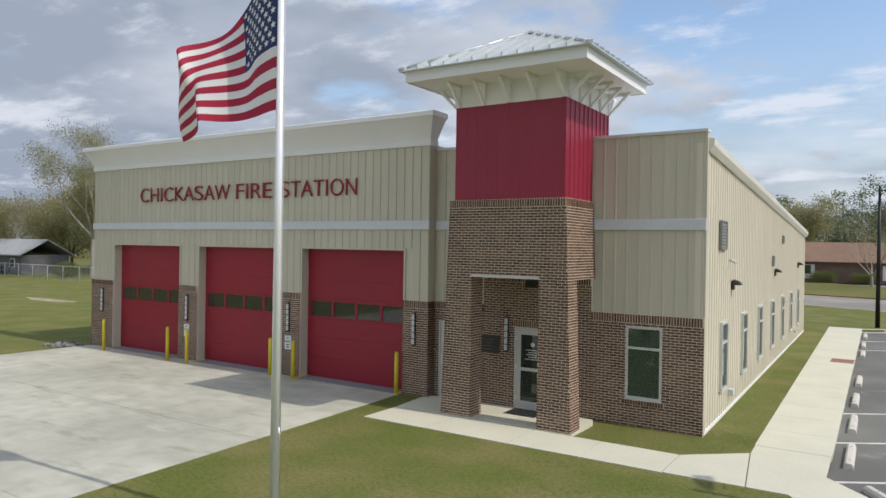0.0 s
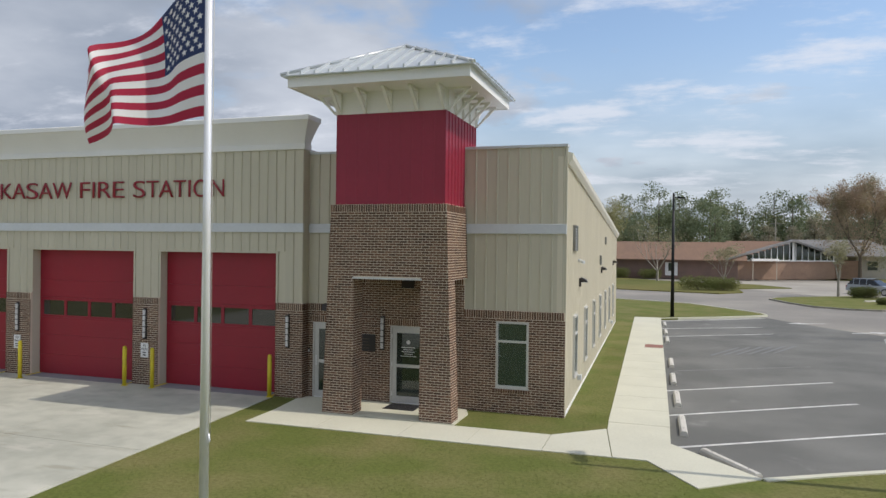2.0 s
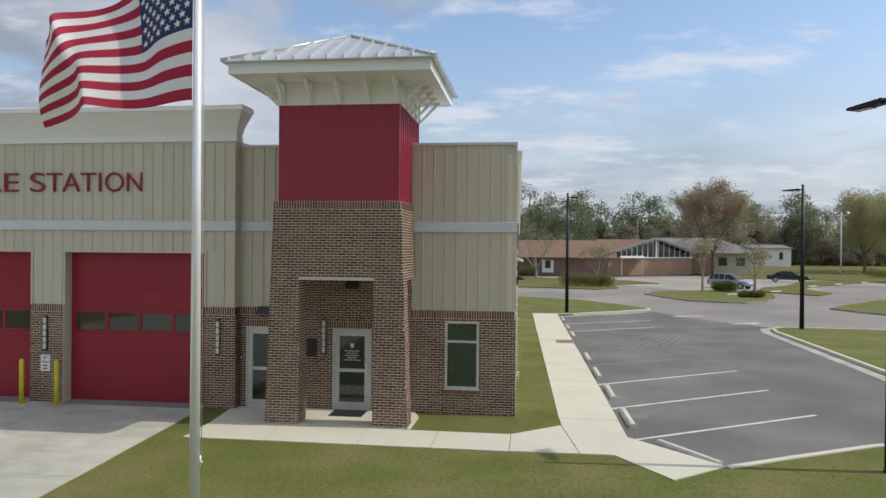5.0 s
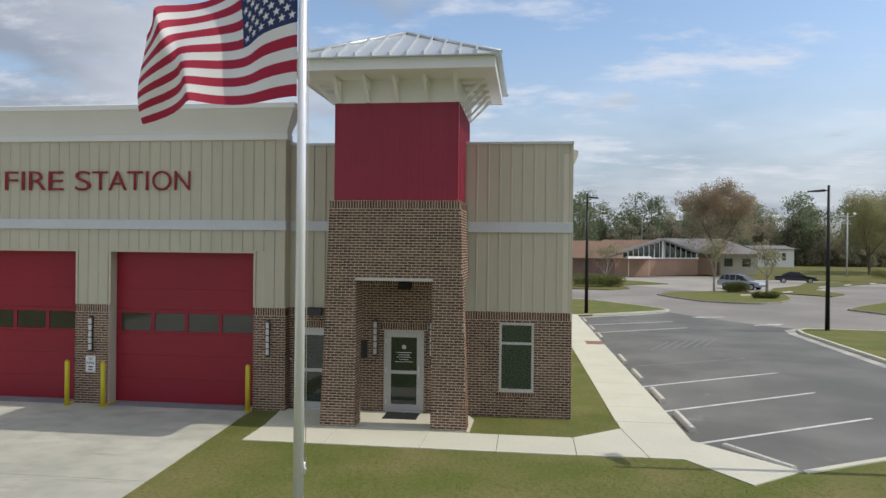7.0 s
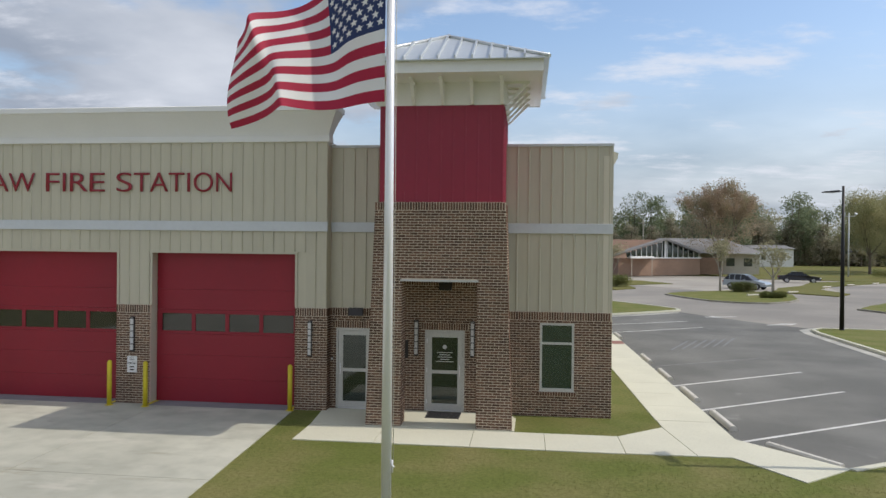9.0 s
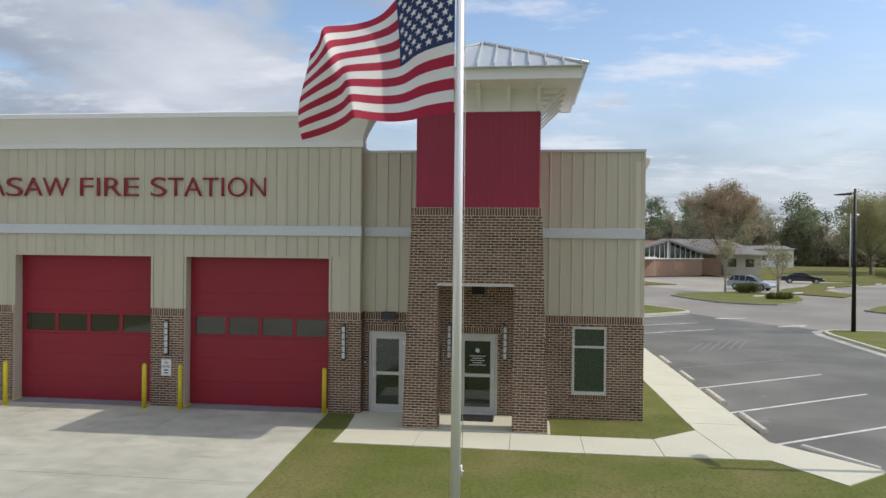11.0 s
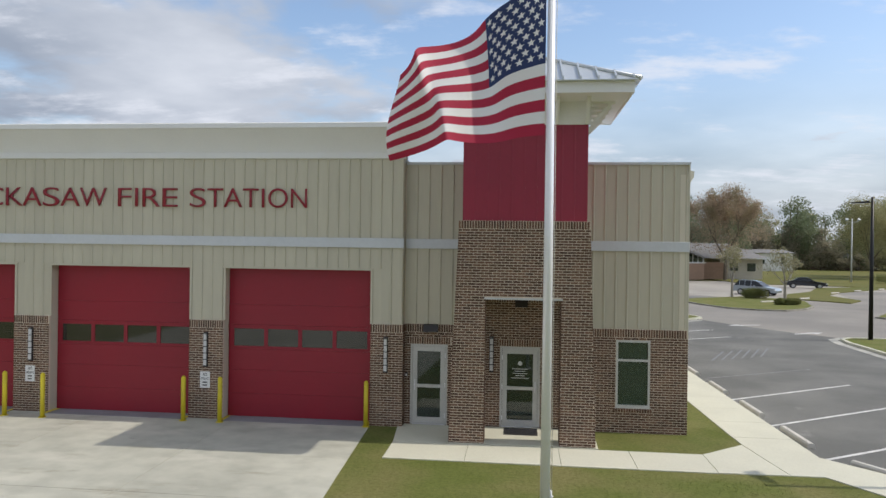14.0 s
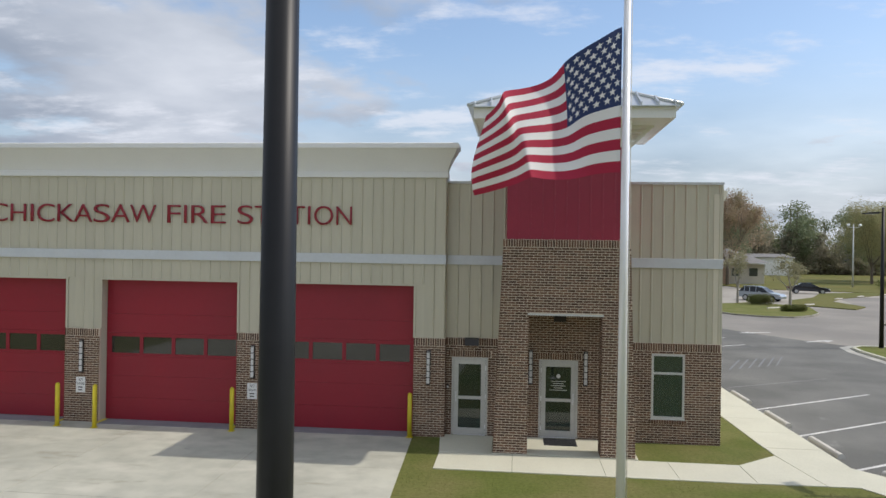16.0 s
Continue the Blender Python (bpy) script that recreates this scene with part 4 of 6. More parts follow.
def notice(x):
    n = thing("no_parking_sign", (x, WY - 0.066, 0.88), "small white sign with dark lettering on the brick pier", "sign", "parking signs on the piers")
    part("plate", box(B(), -0.145, 0.145, -0.008, 0.004, 0, 0.46), M_WHITE, n)
    for body, z, h, w in (("NO", 0.34, 0.08, 0.12), ("PARKING", 0.23, 0.065, 0.24)):
        for ch, bm in text_mesh(body, h, 0.003, M_DARK, w):
            bmesh.ops.translate(bm, verts=bm.verts, vec=(-w / 2, -0.0085, z))
            part("letter", bm, M_DARK, n)
    for z, w in ((0.14, 0.13), (0.06, 0.12)):
        part("bar", box(B(), -w / 2, w / 2, -0.0115, -0.008, z, z + 0.035), M_DARK, n)


for x in (-22.82, -17.5):
    notice(x)


def bollard(x, y):
    b = thing("bollard", (x, y, 0.02), "yellow painted steel bollard at the engine doors", "bollard", "bollards of the engine doors")
    bm = rod(B(), (0, 0, 0), (0, 0, 1.2), 0.062, n=20)
    rod(bm, (0, 0, 1.2), (0, 0, 1.235), 0.062, 0.045, n=20)
    rod(bm, (0, 0, 1.235), (0, 0, 1.25), 0.045, 0.015, n=20)
    part("post", bm, M_YELLOW, b)
    part("footing", rod(B(), (0, 0, -0.01), (0, 0, 0.012), 0.105, n=20), M_YELLOW, b, "yellow paint collar")
    return b


b0 = bollard(-27.17, 18.14)
for x, y in ((-23.15, 18.2), (-21.97, 18.16), (-17.96, 18.43), (-16.9, 18.43), (-12.82, 18.6)):
    copy_thing(b0, pose(x, y, 0.02))
for a, b in DOORS:
    for x, s in ((a, 1), (b, -1)):
        tagged(part("kerb_paint", box(B(), x + (0 if s > 0 else -0.11), x + (0.11 if s > 0 else 0), WY - 0.25, WY + 0.3, 0.028, 0.034), M_YELLOW),
               "yellow painted edge strip at the door jamb", "road marking", kind="structure")


# ---- glazed doors and windows ----
def glazed_door(name, hole, hinge, label, lettered=False):
    x0, x1, z0, z1 = hole
    w, h = x1 - x0, z1 - z0
    d = thing(name, ((x0 + x1) / 2, MY + 0.02, z0), label, "door", kind="structure")
    fr = B()
    for a, b, lo, hi in ((-w / 2, -w / 2 + 0.055, 0, h), (w / 2 - 0.055, w / 2, 0, h), (-w / 2 + 0.055, w / 2 - 0.055, h - 0.06, h)):
        box(fr, a, b, -0.065, 0.06, lo, hi)
    part("door_frame", fr, M_FRAME, d, "pale aluminium door frame")
    leaf = B()
    i, o = w / 2 - 0.062, w / 2 - 0.19
    top, bot, mid = h - 0.066, 0.012, 1.06
    for a, b, lo, hi in ((-i, -o, bot, top), (o, i, bot, top), (-o, o, top - 0.13, top), (-o, o, bot, bot + 0.18), (-o, o, mid - 0.045, mid + 0.045)):
        box(leaf, a, b, -0.045, 0.0, lo, hi)
    lf = part("leaf", leaf, M_FRAME, d, "pale aluminium door leaf")
    for lo, hi in ((bot + 0.18, mid - 0.045), (mid + 0.045, top - 0.13)):
        part("pane", box(B(), -o, o, -0.028, -0.018, lo, hi), M_GLASS, lf, "dark tinted pane")
    s = -hinge
    hb = B()
    rod(hb, (s * (w / 2 - 0.13), -0.09, 0.95), (s * (w / 2 - 0.13), -0.09, 1.25), 0.013, n=8)
    for z in (0.97, 1.23):
        rod(hb, (s * (w / 2 - 0.13), -0.09, z), (s * (w / 2 - 0.13), -0.045, z), 0.01, n=8)
    part("handle", hb, M_ALU, lf, "brushed pull handle")
    for z in (0.25, 1.1, h - 0.3):
        part("hinge", rod(B(), (hinge * (w / 2 - 0.06), -0.07, z - 0.06), (hinge * (w / 2 - 0.06), -0.07, z + 0.06), 0.012, n=8), M_ALU, d)
    part("threshold", box(B(), -w / 2 + 0.055, w / 2 - 0.055, -0.065, 0.06, -0.015, 0.01), M_ALU, d)
    if lettered:
        part("emblem", rod(B(), (0, -0.0285, 1.74), (0, -0.0315, 1.74), 0.06, n=24), M_DIM, lf, "white round emblem on the glass")
        for k, wd in enumerate((0.42, 0.3, 0.4, 0.26, 0.48)):
            part("bar", box(B(), -wd / 2, wd / 2, -0.0315, -0.0285, 1.58 - k * 0.062, 1.598 - k * 0.062), M_DIM, lf)


glazed_door("door_1", SDOOR, 1, "pale aluminium glazed door, closed, in the brick front")
glazed_door("door_2", MDOOR, -1, "pale aluminium glazed entrance door, closed, under the tower", True)


def window(name, x0, x1, z0, z1, m, parent_label, transom=0.7, y=0.0):
    """A fixed window; its plane faces -y in its own frame."""
    w, h = x1 - x0, z1 - z0
    d = thing(name, (0, 0, 0), parent_label, "window", kind="structure")
    d.matrix_basis = m
    f = 0.055
    t = h * transom
    fr = B()
    for a, b, lo, hi in ((-w / 2, -w / 2 + f, 0, h), (w / 2 - f, w / 2, 0, h), (-w / 2 + f, w / 2 - f, h - f, h), (-w / 2 + f, w / 2 - f, 0, f), (-w / 2 + f, w / 2 - f, t - 0.03, t + 0.03)):
        box(fr, a, b, -0.05, 0.06, lo, hi)
    part("window_frame", fr, M_FRAME, d, "pale aluminium window frame")
    for lo, hi in ((f, t - 0.03), (t + 0.03, h - f)):
        part("pane", box(B(), -w / 2 + f, w / 2 - f, -0.005, 0.005, lo, hi), M_WINGLASS, d, "green tinted pane, sky reflection put into its tint")
    part("window_sill", box(B(), -w / 2 - 0.015, w / 2 + 0.015, -0.06, 0.0, -0.035, 0.0), M_FRAME, d)


window("window_1", WIN[0], WIN[1], WIN[2], WIN[3], pose((WIN[0] + WIN[1]) / 2, MY, WIN[2]), "tall fixed window in the brick office front")
for k, (a, b) in enumerate(SIDE_WIN):
    y = (a + b) / 2
    window("window_%d" % (k + 2), a, b, 0.72, 2.52, pose(MX1 + lean(y), y, 0.72, 0, 0, 91.17), "tall narrow window in the cream side wall")

# fittings of the long side
side_pose = lambda y, z: pose(MX1 + lean(y) + 0.004, y, z, 0, 0, 91.17)


def wall_pack(y, z):
    p = thing("wall_light", label="dark shielded wall light on the cream side wall", category="wall light", group="wall lights of the long side")
    p.matrix_basis = side_pose(y, z)
    part("back_plate", box(B(), -0.1, 0.1, -0.06, 0, -0.14, 0.12), M_DARK, p)
    part("hood", hull_box(B(), [(-0.17, -0.27, 0.0), (0.17, -0.27, 0.0), (0.17, -0.06, 0.0), (-0.17, -0.06, 0.0)], [(-0.15, -0.2, 0.09), (0.15, -0.2, 0.09), (0.15, -0.06, 0.15), (-0.15, -0.06, 0.15)]), M_DARK, p)
    part("lens", box(B(), -0.13, 0.13, -0.24, -0.08, -0.012, -0.001), M_WHITE, p)


for y, z in ((22.8, 3.47), (32.3, 3.6), (41.6, 3.75)):
    wall_pack(y, z)


M_VENT = material("grey_vent", (0.22, 0.22, 0.20), 0.6, scale=5, amount=0.3)


def louvre(y, z, w, h, n):
    v = thing("wall_vent", label="grey louvred vent in the cream side wall", category="vent")
    v.matrix_basis = side_pose(y, z)
    fr = B()
    for a, b, lo, hi in ((-w / 2, -w / 2 + 0.04, 0, h), (w / 2 - 0.04, w / 2, 0, h), (-w / 2 + 0.04, w / 2 - 0.04, 0, 0.04), (-w / 2 + 0.04, w / 2 - 0.04, h - 0.04, h)):
        box(fr, a, b, -0.07, 0, lo, hi)
    part("vent_frame", fr, M_VENT, v)
    part("backing", box(B(), -w / 2 + 0.04, w / 2 - 0.04, -0.034, 0, 0.04, h - 0.04), M_DARK, v)
    for k in range(n):
        z0 = 0.05 + k * (h - 0.1) / n
        part("slat", hull_box(B(), [(-w / 2 + 0.04, -0.068, z0), (w / 2 - 0.04, -0.068, z0), (w / 2 - 0.04, -0.06, z0), (-w / 2 + 0.04, -0.06, z0)],
                              [(-w / 2 + 0.04, -0.04, z0 + 0.07), (w / 2 - 0.04, -0.04, z0 + 0.07), (w / 2 - 0.04, -0.035, z0 + 0.07), (-w / 2 + 0.04, -0.035, z0 + 0.07)]), M_VENT, v)


louvre(21.25, 4.45, 0.78, 0.75, 8)
louvre(34.8, 4.75, 0.4, 0.35, 4)
louvre(31.6, 3.85, 0.35, 0.4, 4)
cam_box = thing("security_camera", label="small pale camera on the cream side wall", category="camera")
cam_box.matrix_basis = side_pose(22.35, 4.15)
part("mount", box(B(), -0.05, 0.05, -0.05, 0, -0.05, 0.05), M_TRIM, cam_box)
part("housing", rod(B(), (0, -0.05, 0.0), (-0.12, -0.2, -0.05), 0.045, n=12), M_TRIM, cam_box)
for y in (22.6, 40.2):
    t = thing("hose_box", label="small grey service box low on the side wall", category="service box", group="service boxes of the long side")
    t.matrix_basis = side_pose(y, 0.42)
    part("case", box(B(), -0.09, 0.09, -0.1, 0, 0, 0.16, 0.008), M_TRIM, t)
    part("cover", box(B(), -0.1, 0.1, -0.125, -0.1, -0.01, 0.17, 0.006), M_TRIM, t)

# porch fittings
fl = thing("flood_light", (-11.12, MY - 0.041, 2.62), "dark flood light over the side door", "flood light")
part("back_plate", box(B(), -0.14, 0.14, -0.03, 0, -0.02, 0.16), M_DARK, fl)
part("head", hull_box(B(), [(-0.2, -0.2, -0.02), (0.2, -0.2, -0.02), (0.2, -0.03, -0.02), (-0.2, -0.03, -0.02)], [(-0.2, -0.14, 0.16), (0.2, -0.14, 0.16), (0.2, -0.03, 0.19), (-0.2, -0.03, 0.19)]), M_DARK, fl)
M_BRONZE = material("worn_bronze", (0.16, 0.13, 0.09), 0.45, metal=0.6)
pl = thing("plaque", (-9.98, MY - 0.042, 1.46), "dark bronze plaque on the porch brick", "plaque")
part("plate", box(B(), -0.3, 0.32, -0.03, 0, 0, 0.5, 0.008), M_DARK, pl)
for k, w in enumerate((0.34, 0.26, 0.36, 0.3)):
    part("bar", box(B(), -0.03 - w / 2, -0.03 + w / 2, -0.034, -0.0295, 0.36 - k * 0.09, 0.372 - k * 0.09), M_BRONZE, pl)
kp = thing("key_pad", (-11.80, MY - 0.042, 1.33), "small dark key pad beside the side door", "key pad")
part("case", box(B(), -0.035, 0.035, -0.035, 0, 0, 0.13, 0.006), M_DARK, kp)
part("button_plate", box(B(), -0.025, 0.025, -0.04, -0.035, 0.02, 0.08), M_ALU, kp)
pc = thing("flood_light", (-8.64, MY - 0.041, 3.36), "dark flood light high on the porch wall", "flood light")
part("back_plate", box(B(), -0.12, 0.12, -0.03, 0, -0.02, 0.18), M_DARK, pc)
part("head", hull_box(B(), [(-0.17, -0.2, -0.02), (0.17, -0.2, -0.02), (0.17, -0.03, -0.02), (-0.17, -0.03, -0.02)], [(-0.17, -0.14, 0.17), (0.17, -0.14, 0.17), (0.17, -0.03, 0.2), (-0.17, -0.03, 0.2)]), M_DARK, pc)
M_MAT = material("mat_rubber", (0.03, 0.03, 0.032), 0.95, scale=10, fine=120, bump=0.5, bump_scale=200)
dm = thing("door_mat", (-8.62, 18.66, 0.04), "dark ribbed rubber door mat on the porch slab", "door mat")
part("border", box(B(), -0.45, 0.45, -0.36, 0.36, 0, 0.008), M_MAT, dm)
for k in range(9):
    part("rib", box(B(), -0.41, 0.41, -0.33 + k * 0.075, -0.285 + k * 0.075, 0.008, 0.014), M_MAT, dm)

# ---- flag and pole ----
FP = (-8.32, 9.49)
fp = thing("flagpole", (*FP, 0), "tall tapered brushed aluminium flagpole in the lawn", "flagpole")
part("shaft", rod(B(), (0, 0, -0.05), (0, 0, 10.4), 0.074, 0.048, n=28), M_ALU, fp)
part("collar", rod(B(), (0, 0, 0), (0, 0, 0.06), 0.2, 0.09, n=28), M_ALU, fp)
part("cap", rod(B(), (0, 0, 10.4), (0, 0, 10.47), 0.07, 0.04, n=20), M_ALU, fp)
cl = B()
rod(cl, (0.08, 0, 1.45), (0.08, 0, 1.62), 0.014, n=8), rod(cl, (0.06, 0, 1.535), (0.11, 0, 1.535), 0.012, n=8)
part("cleat", cl, M_ALU, fp)
M_ROPE = material("rope", (0.6, 0.58, 0.52), 0.9)
part("halyard", rod(B(), (0.09, 0.02, 1.5), (0.068, 0.02, 10.38), 0.005, n=6), M_ROPE, fp)

M_FRED = material("flag_red", (0.40, 0.012, 0.048), 0.75, scale=6, amount=0.2, fine=200, fine_amount=0.06)
M_FWHITE = material("flag_white", (0.78, 0.77, 0.76), 0.75, scale=6, amount=0.05, fine=200, fine_amount=0.04)
M_FBLUE = material("flag_blue", (0.022, 0.04, 0.13), 0.75, scale=6, amount=0.2, fine=200, fine_amount=0.06)
HOIST, FLY = 2.13, 3.1
flag = thing("flag", (FP[0], FP[1], 6.47), "striped red and white flag with a starred blue canton, blowing", "flag")


def cloth(u, v):
    """A point of the flag: u along the fly, v up the hoist, both from 0 to 1."""
    ph = 7.5 * u - 1.6 * v
    amp = 0.27 * u ** 0.6
    x = -0.075 - FLY * u * (0.66 + 0.04 * math.sin(2 * ph))
    y = amp * math.sin(ph) + 0.08 * u * math.sin(17 * u + 3 * v) - 0.25 * u
    z = HOIST * v - 0.30 * u ** 1.3 - (1.28 * u ** 1.1 - 0.22 * u * u) * v + 0.07 * u * math.sin(ph * 1.4 + 1)
    return Vector((x, y, z))


def cloth_patch(u0, u1, v0, v1, nu, nv, off=0.0, thick=0.004):
    bm = B()
    grid = []
    for s in (1, -1):
        rows = []
        for j in range(nv + 1):
            row = []
            for i in range(nu + 1):
                u, v = u0 + (u1 - u0) * i / nu, v0 + (v1 - v0) * j / nv
                p = cloth(u, v)
                nrm = (cloth(u + 0.01, v) - p).cross(cloth(u, v + 0.01) - p).normalized()
                row.append(bm.verts.new(p + nrm * s * (thick / 2 + off)))
            rows.append(row)
        grid.append(rows)
    for s in (0, 1):
        for j in range(nv):
            for i in range(nu):
                f = bm.faces.new((grid[s][j][i], grid[s][j][i + 1], grid[s][j + 1][i + 1], grid[s][j + 1][i]))
                f.smooth = True
    return bm


CU, CV = 0.4, 6 / 13
for k in range(13):
    v1, v0 = 1 - k / 13, 1 - (k + 1) / 13
    u0 = CU if k < 7 else 0.0
    part("stripe", cloth_patch(u0, 1.0, v0, v1, 48 if k < 7 else 72, 3), M_FWHITE if k % 2 else M_FRED, flag)
canton = part("canton", cloth_patch(0, CU, CV, 1.0, 30, 16), M_FBLUE, flag, "dark blue canton")
for r in range(9):
    for c in range(6 if r % 2 == 0 else 5):
        uc = CU * ((1 if r % 2 == 0 else 2) + 2 * c) / 12
        vc = 1 - (1 - CV) * (r + 1) / 10
        for s in (1, -1):
            bm = B()
            pts = []
            for k in range(10):
                rr = 0.062 if k % 2 == 0 else 0.026
                an = math.pi / 2 + k * math.pi / 5
                u, v = uc + rr * math.cos(an) / FLY * 1.3, vc + rr * math.sin(an) / HOIST
                p = cloth(max(u, 0), v)
                nrm = (cloth(u + 0.01, v) - p).cross(cloth(u, v + 0.01) - p).normalized()
                pts.append(bm.verts.new(p + nrm * s * 0.006))
            mid = bm.verts.new(sum((p.co for p in pts), Vector()) / 10)
            for k in range(10):
                bm.faces.new((pts[k], pts[(k + 1) % 10], mid))
            part("star", bm, M_FWHITE, canton)


# ---- lamp posts ----
def lamp_post(x, y, h, r0, r1, arm, head=True, label="tall black tapered lamp post with one flat lamp head", turn=0):
    p = thing("street_lamp", (x, y, 0), label, "lamp post", "black lamp posts")
    p.rotation_euler = (0, 0, radians(turn))
    part("pole", rod(B(), (0, 0, -0.1), (0, 0, h), r0, r1, n=24), M_BLACK, p)
    part("base_cover", rod(B(), (0, 0, 0), (0, 0, 0.05), r0 + 0.02, r0 + 0.008, n=24), M_BLACK, p)
    if head:
        s = 1 if arm > 0 else -1
        part("arm", rod(B(), (0, 0, h - 0.3), (s * 0.3, 0, h - 0.3), 0.03, n=10), M_BLACK, p)
        bm = hull_box(B(), [(s * 0.22, -0.10, h - 0.36), (arm, -0.19, h - 0.38), (arm, 0.19, h - 0.38), (s * 0.22, 0.10, h - 0.36)],
                      [(s * 0.22, -0.08, h - 0.23), (arm, -0.17, h - 0.32), (arm, 0.17, h - 0.32), (s * 0.22, 0.08, h - 0.23)])
        part("lamp_head", bm, M_BLACK, p)
        part("lens", box(B(), min(s * 0.45, arm * 0.9), max(s * 0.45, arm * 0.9), -0.09, 0.09, h - 0.395, h - 0.385), M_TRIM, p)
    else:
        part("cap", rod(B(), (0, 0, h), (0, 0, h + 0.03), r1 + 0.01, r1 * 0.6, n=20), M_BLACK, p)


lamp_post(3.45, 15.65, 7.86, 0.108, 0.058, -0.95, turn=-64)
lamp_post(11.5, 42.7, 8.25, 0.13, 0.07, -1.1)
lamp_post(-1.35, 50.5, 8.4, 0.13, 0.07, 0.75)
lamp_post(-10.9, 1.95, 8.6, 0.096, 0.062, 0, False, "tall plain black tapered post in the lawn")
mk = thing("marker_post", (-6.4, 61.5, 0), "short dark marker post at the verge", "marker post")
part("post", rod(B(), (0, 0, -0.1), (0, 0, 0.75), 0.09, n=12), M_DARK, mk)
part("cap", rod(B(), (0, 0, 0.75), (0, 0, 0.85), 0.11, 0.05, n=12), M_DARK, mk)


# ---- trees ----
M_BARK = material("bark", (0.16, 0.13, 0.10), 0.95, scale=3, amount=0.6, fine=20, bump=0.6, bump_scale=25)
M_PALEBARK = material("pale_bark", (0.36, 0.33, 0.28), 0.95, scale=3, amount=0.6, fine=20, bump=0.5, bump_scale=25)


def soften(mt, share):
    """Thin leaves let part of the light through."""
    nt = mt.node_tree
    bsdf, out = nt.nodes["Principled BSDF"], nt.nodes["Material Output"]
    thin, mix = node(nt, "ShaderNodeBsdfTranslucent"), node(nt, "ShaderNodeMixShader")
    mix.inputs[0].default_value = share
    nt.links.new(bsdf.inputs["Base Color"].links[0].from_socket, thin.inputs["Color"])
    nt.links.new(bsdf.outputs[0], mix.inputs[1]), nt.links.new(thin.outputs[0], mix.inputs[2])
    nt.links.new(mix.outputs[0], out.inputs["Surface"])
    return mt


def leaf_material(name, colour, second):
    return soften(material(name, colour, 0.8, second=second, scale=0.5, amount=0.9, fine=3, fine_amount=0.12, pieces=0.1, specular=0.1), 0.5)


M_PINE = leaf_material("pine_leaves", (0.20, 0.25, 0.145), (0.26, 0.275, 0.17))
M_OAK = leaf_material("olive_leaves", (0.33, 0.335, 0.175), (0.39, 0.35, 0.19))
M_RUST = leaf_material("rust_leaves", (0.45, 0.345, 0.26), (0.37, 0.34, 0.20))
M_RUSTY = leaf_material("brown_leaves", (0.37, 0.335, 0.25), (0.32, 0.315, 0.215))
M_WEST = leaf_material("grey_olive_leaves", (0.32, 0.315, 0.165), (0.37, 0.335, 0.18))
M_PALE = leaf_material("pale_leaves", (0.38, 0.355, 0.23), (0.29, 0.285, 0.16))
M_HEDGE = leaf_material("hedge_leaves", (0.19, 0.22, 0.08), (0.25, 0.245, 0.10))


def leaf_cloud(clumps, leaves, size, seed, flat=0.8):
    """Leaves as small bent quads scattered through clumps of (centre, radius): vertices and faces."""
    rng = random.Random(seed)
    verts, faces = [], []
    total = sum(r ** 2 for _, r in clumps)
    for c, r in clumps:
        for _ in range(max(4, int(leaves * r * r / total))):
            d = Vector((rng.gauss(0, 1), rng.gauss(0, 1), rng.gauss(0, 1))).normalized() * (r * rng.random() ** 0.45)
            d.z *= flat
            p = Vector(c) + d
            u = Vector((rng.uniform(-1, 1), rng.uniform(-1, 1), rng.uniform(-0.6, 0.6))).normalized()
            w = u.cross(Vector((rng.uniform(-1, 1), rng.uniform(-1, 1), rng.uniform(-1, 1)))).normalized()
            s = size * rng.uniform(0.55, 1.35)
            b = len(verts)
            verts += [p - u * s * 0.5, p + w * s * 0.32, p + u * s * 0.5, p - w * s * 0.32]
            faces.append((b, b + 1, b + 2, b + 3))
    return verts, faces


def branches(bm, rng, p, d, length, r, depth, tips, spread=0.6, up=0.15):
    """Limbs that split and taper; tips gathers their ends."""
    q = p
    for k in range(3):
        d = (d + Vector((rng.uniform(-1, 1), rng.uniform(-1, 1), rng.uniform(-0.5, 0.7))) * 0.16 + Vector((0, 0, up * 0.3))).normalized()
        e = q + d * length / 3
        rod(bm, q, e, r * (1 - 0.22 * k), r * (1 - 0.22 * (k + 1)), n=6 if depth > 1 else 4, caps=False)
        q = e
        if depth and k:
            for _ in range(1 if k == 1 else 2):
                side = Vector((rng.uniform(-1, 1), rng.uniform(-1, 1), rng.uniform(-0.2, 0.8)))
                branches(bm, rng, q, (d + side * spread).normalized(), length * rng.uniform(0.5, 0.75), r * 0.4, depth - 1, tips, spread, up)
    tips.append(q)


def raw_part(name, data, mat, parent, kind=""):
    me = bpy.data.meshes.new(name)
    me.from_pydata(data[0], [], data[1])
    me.materials.append(mat)
    ob = new(name, me)
    ob.parent = parent
    return tagged(ob, kind=kind)


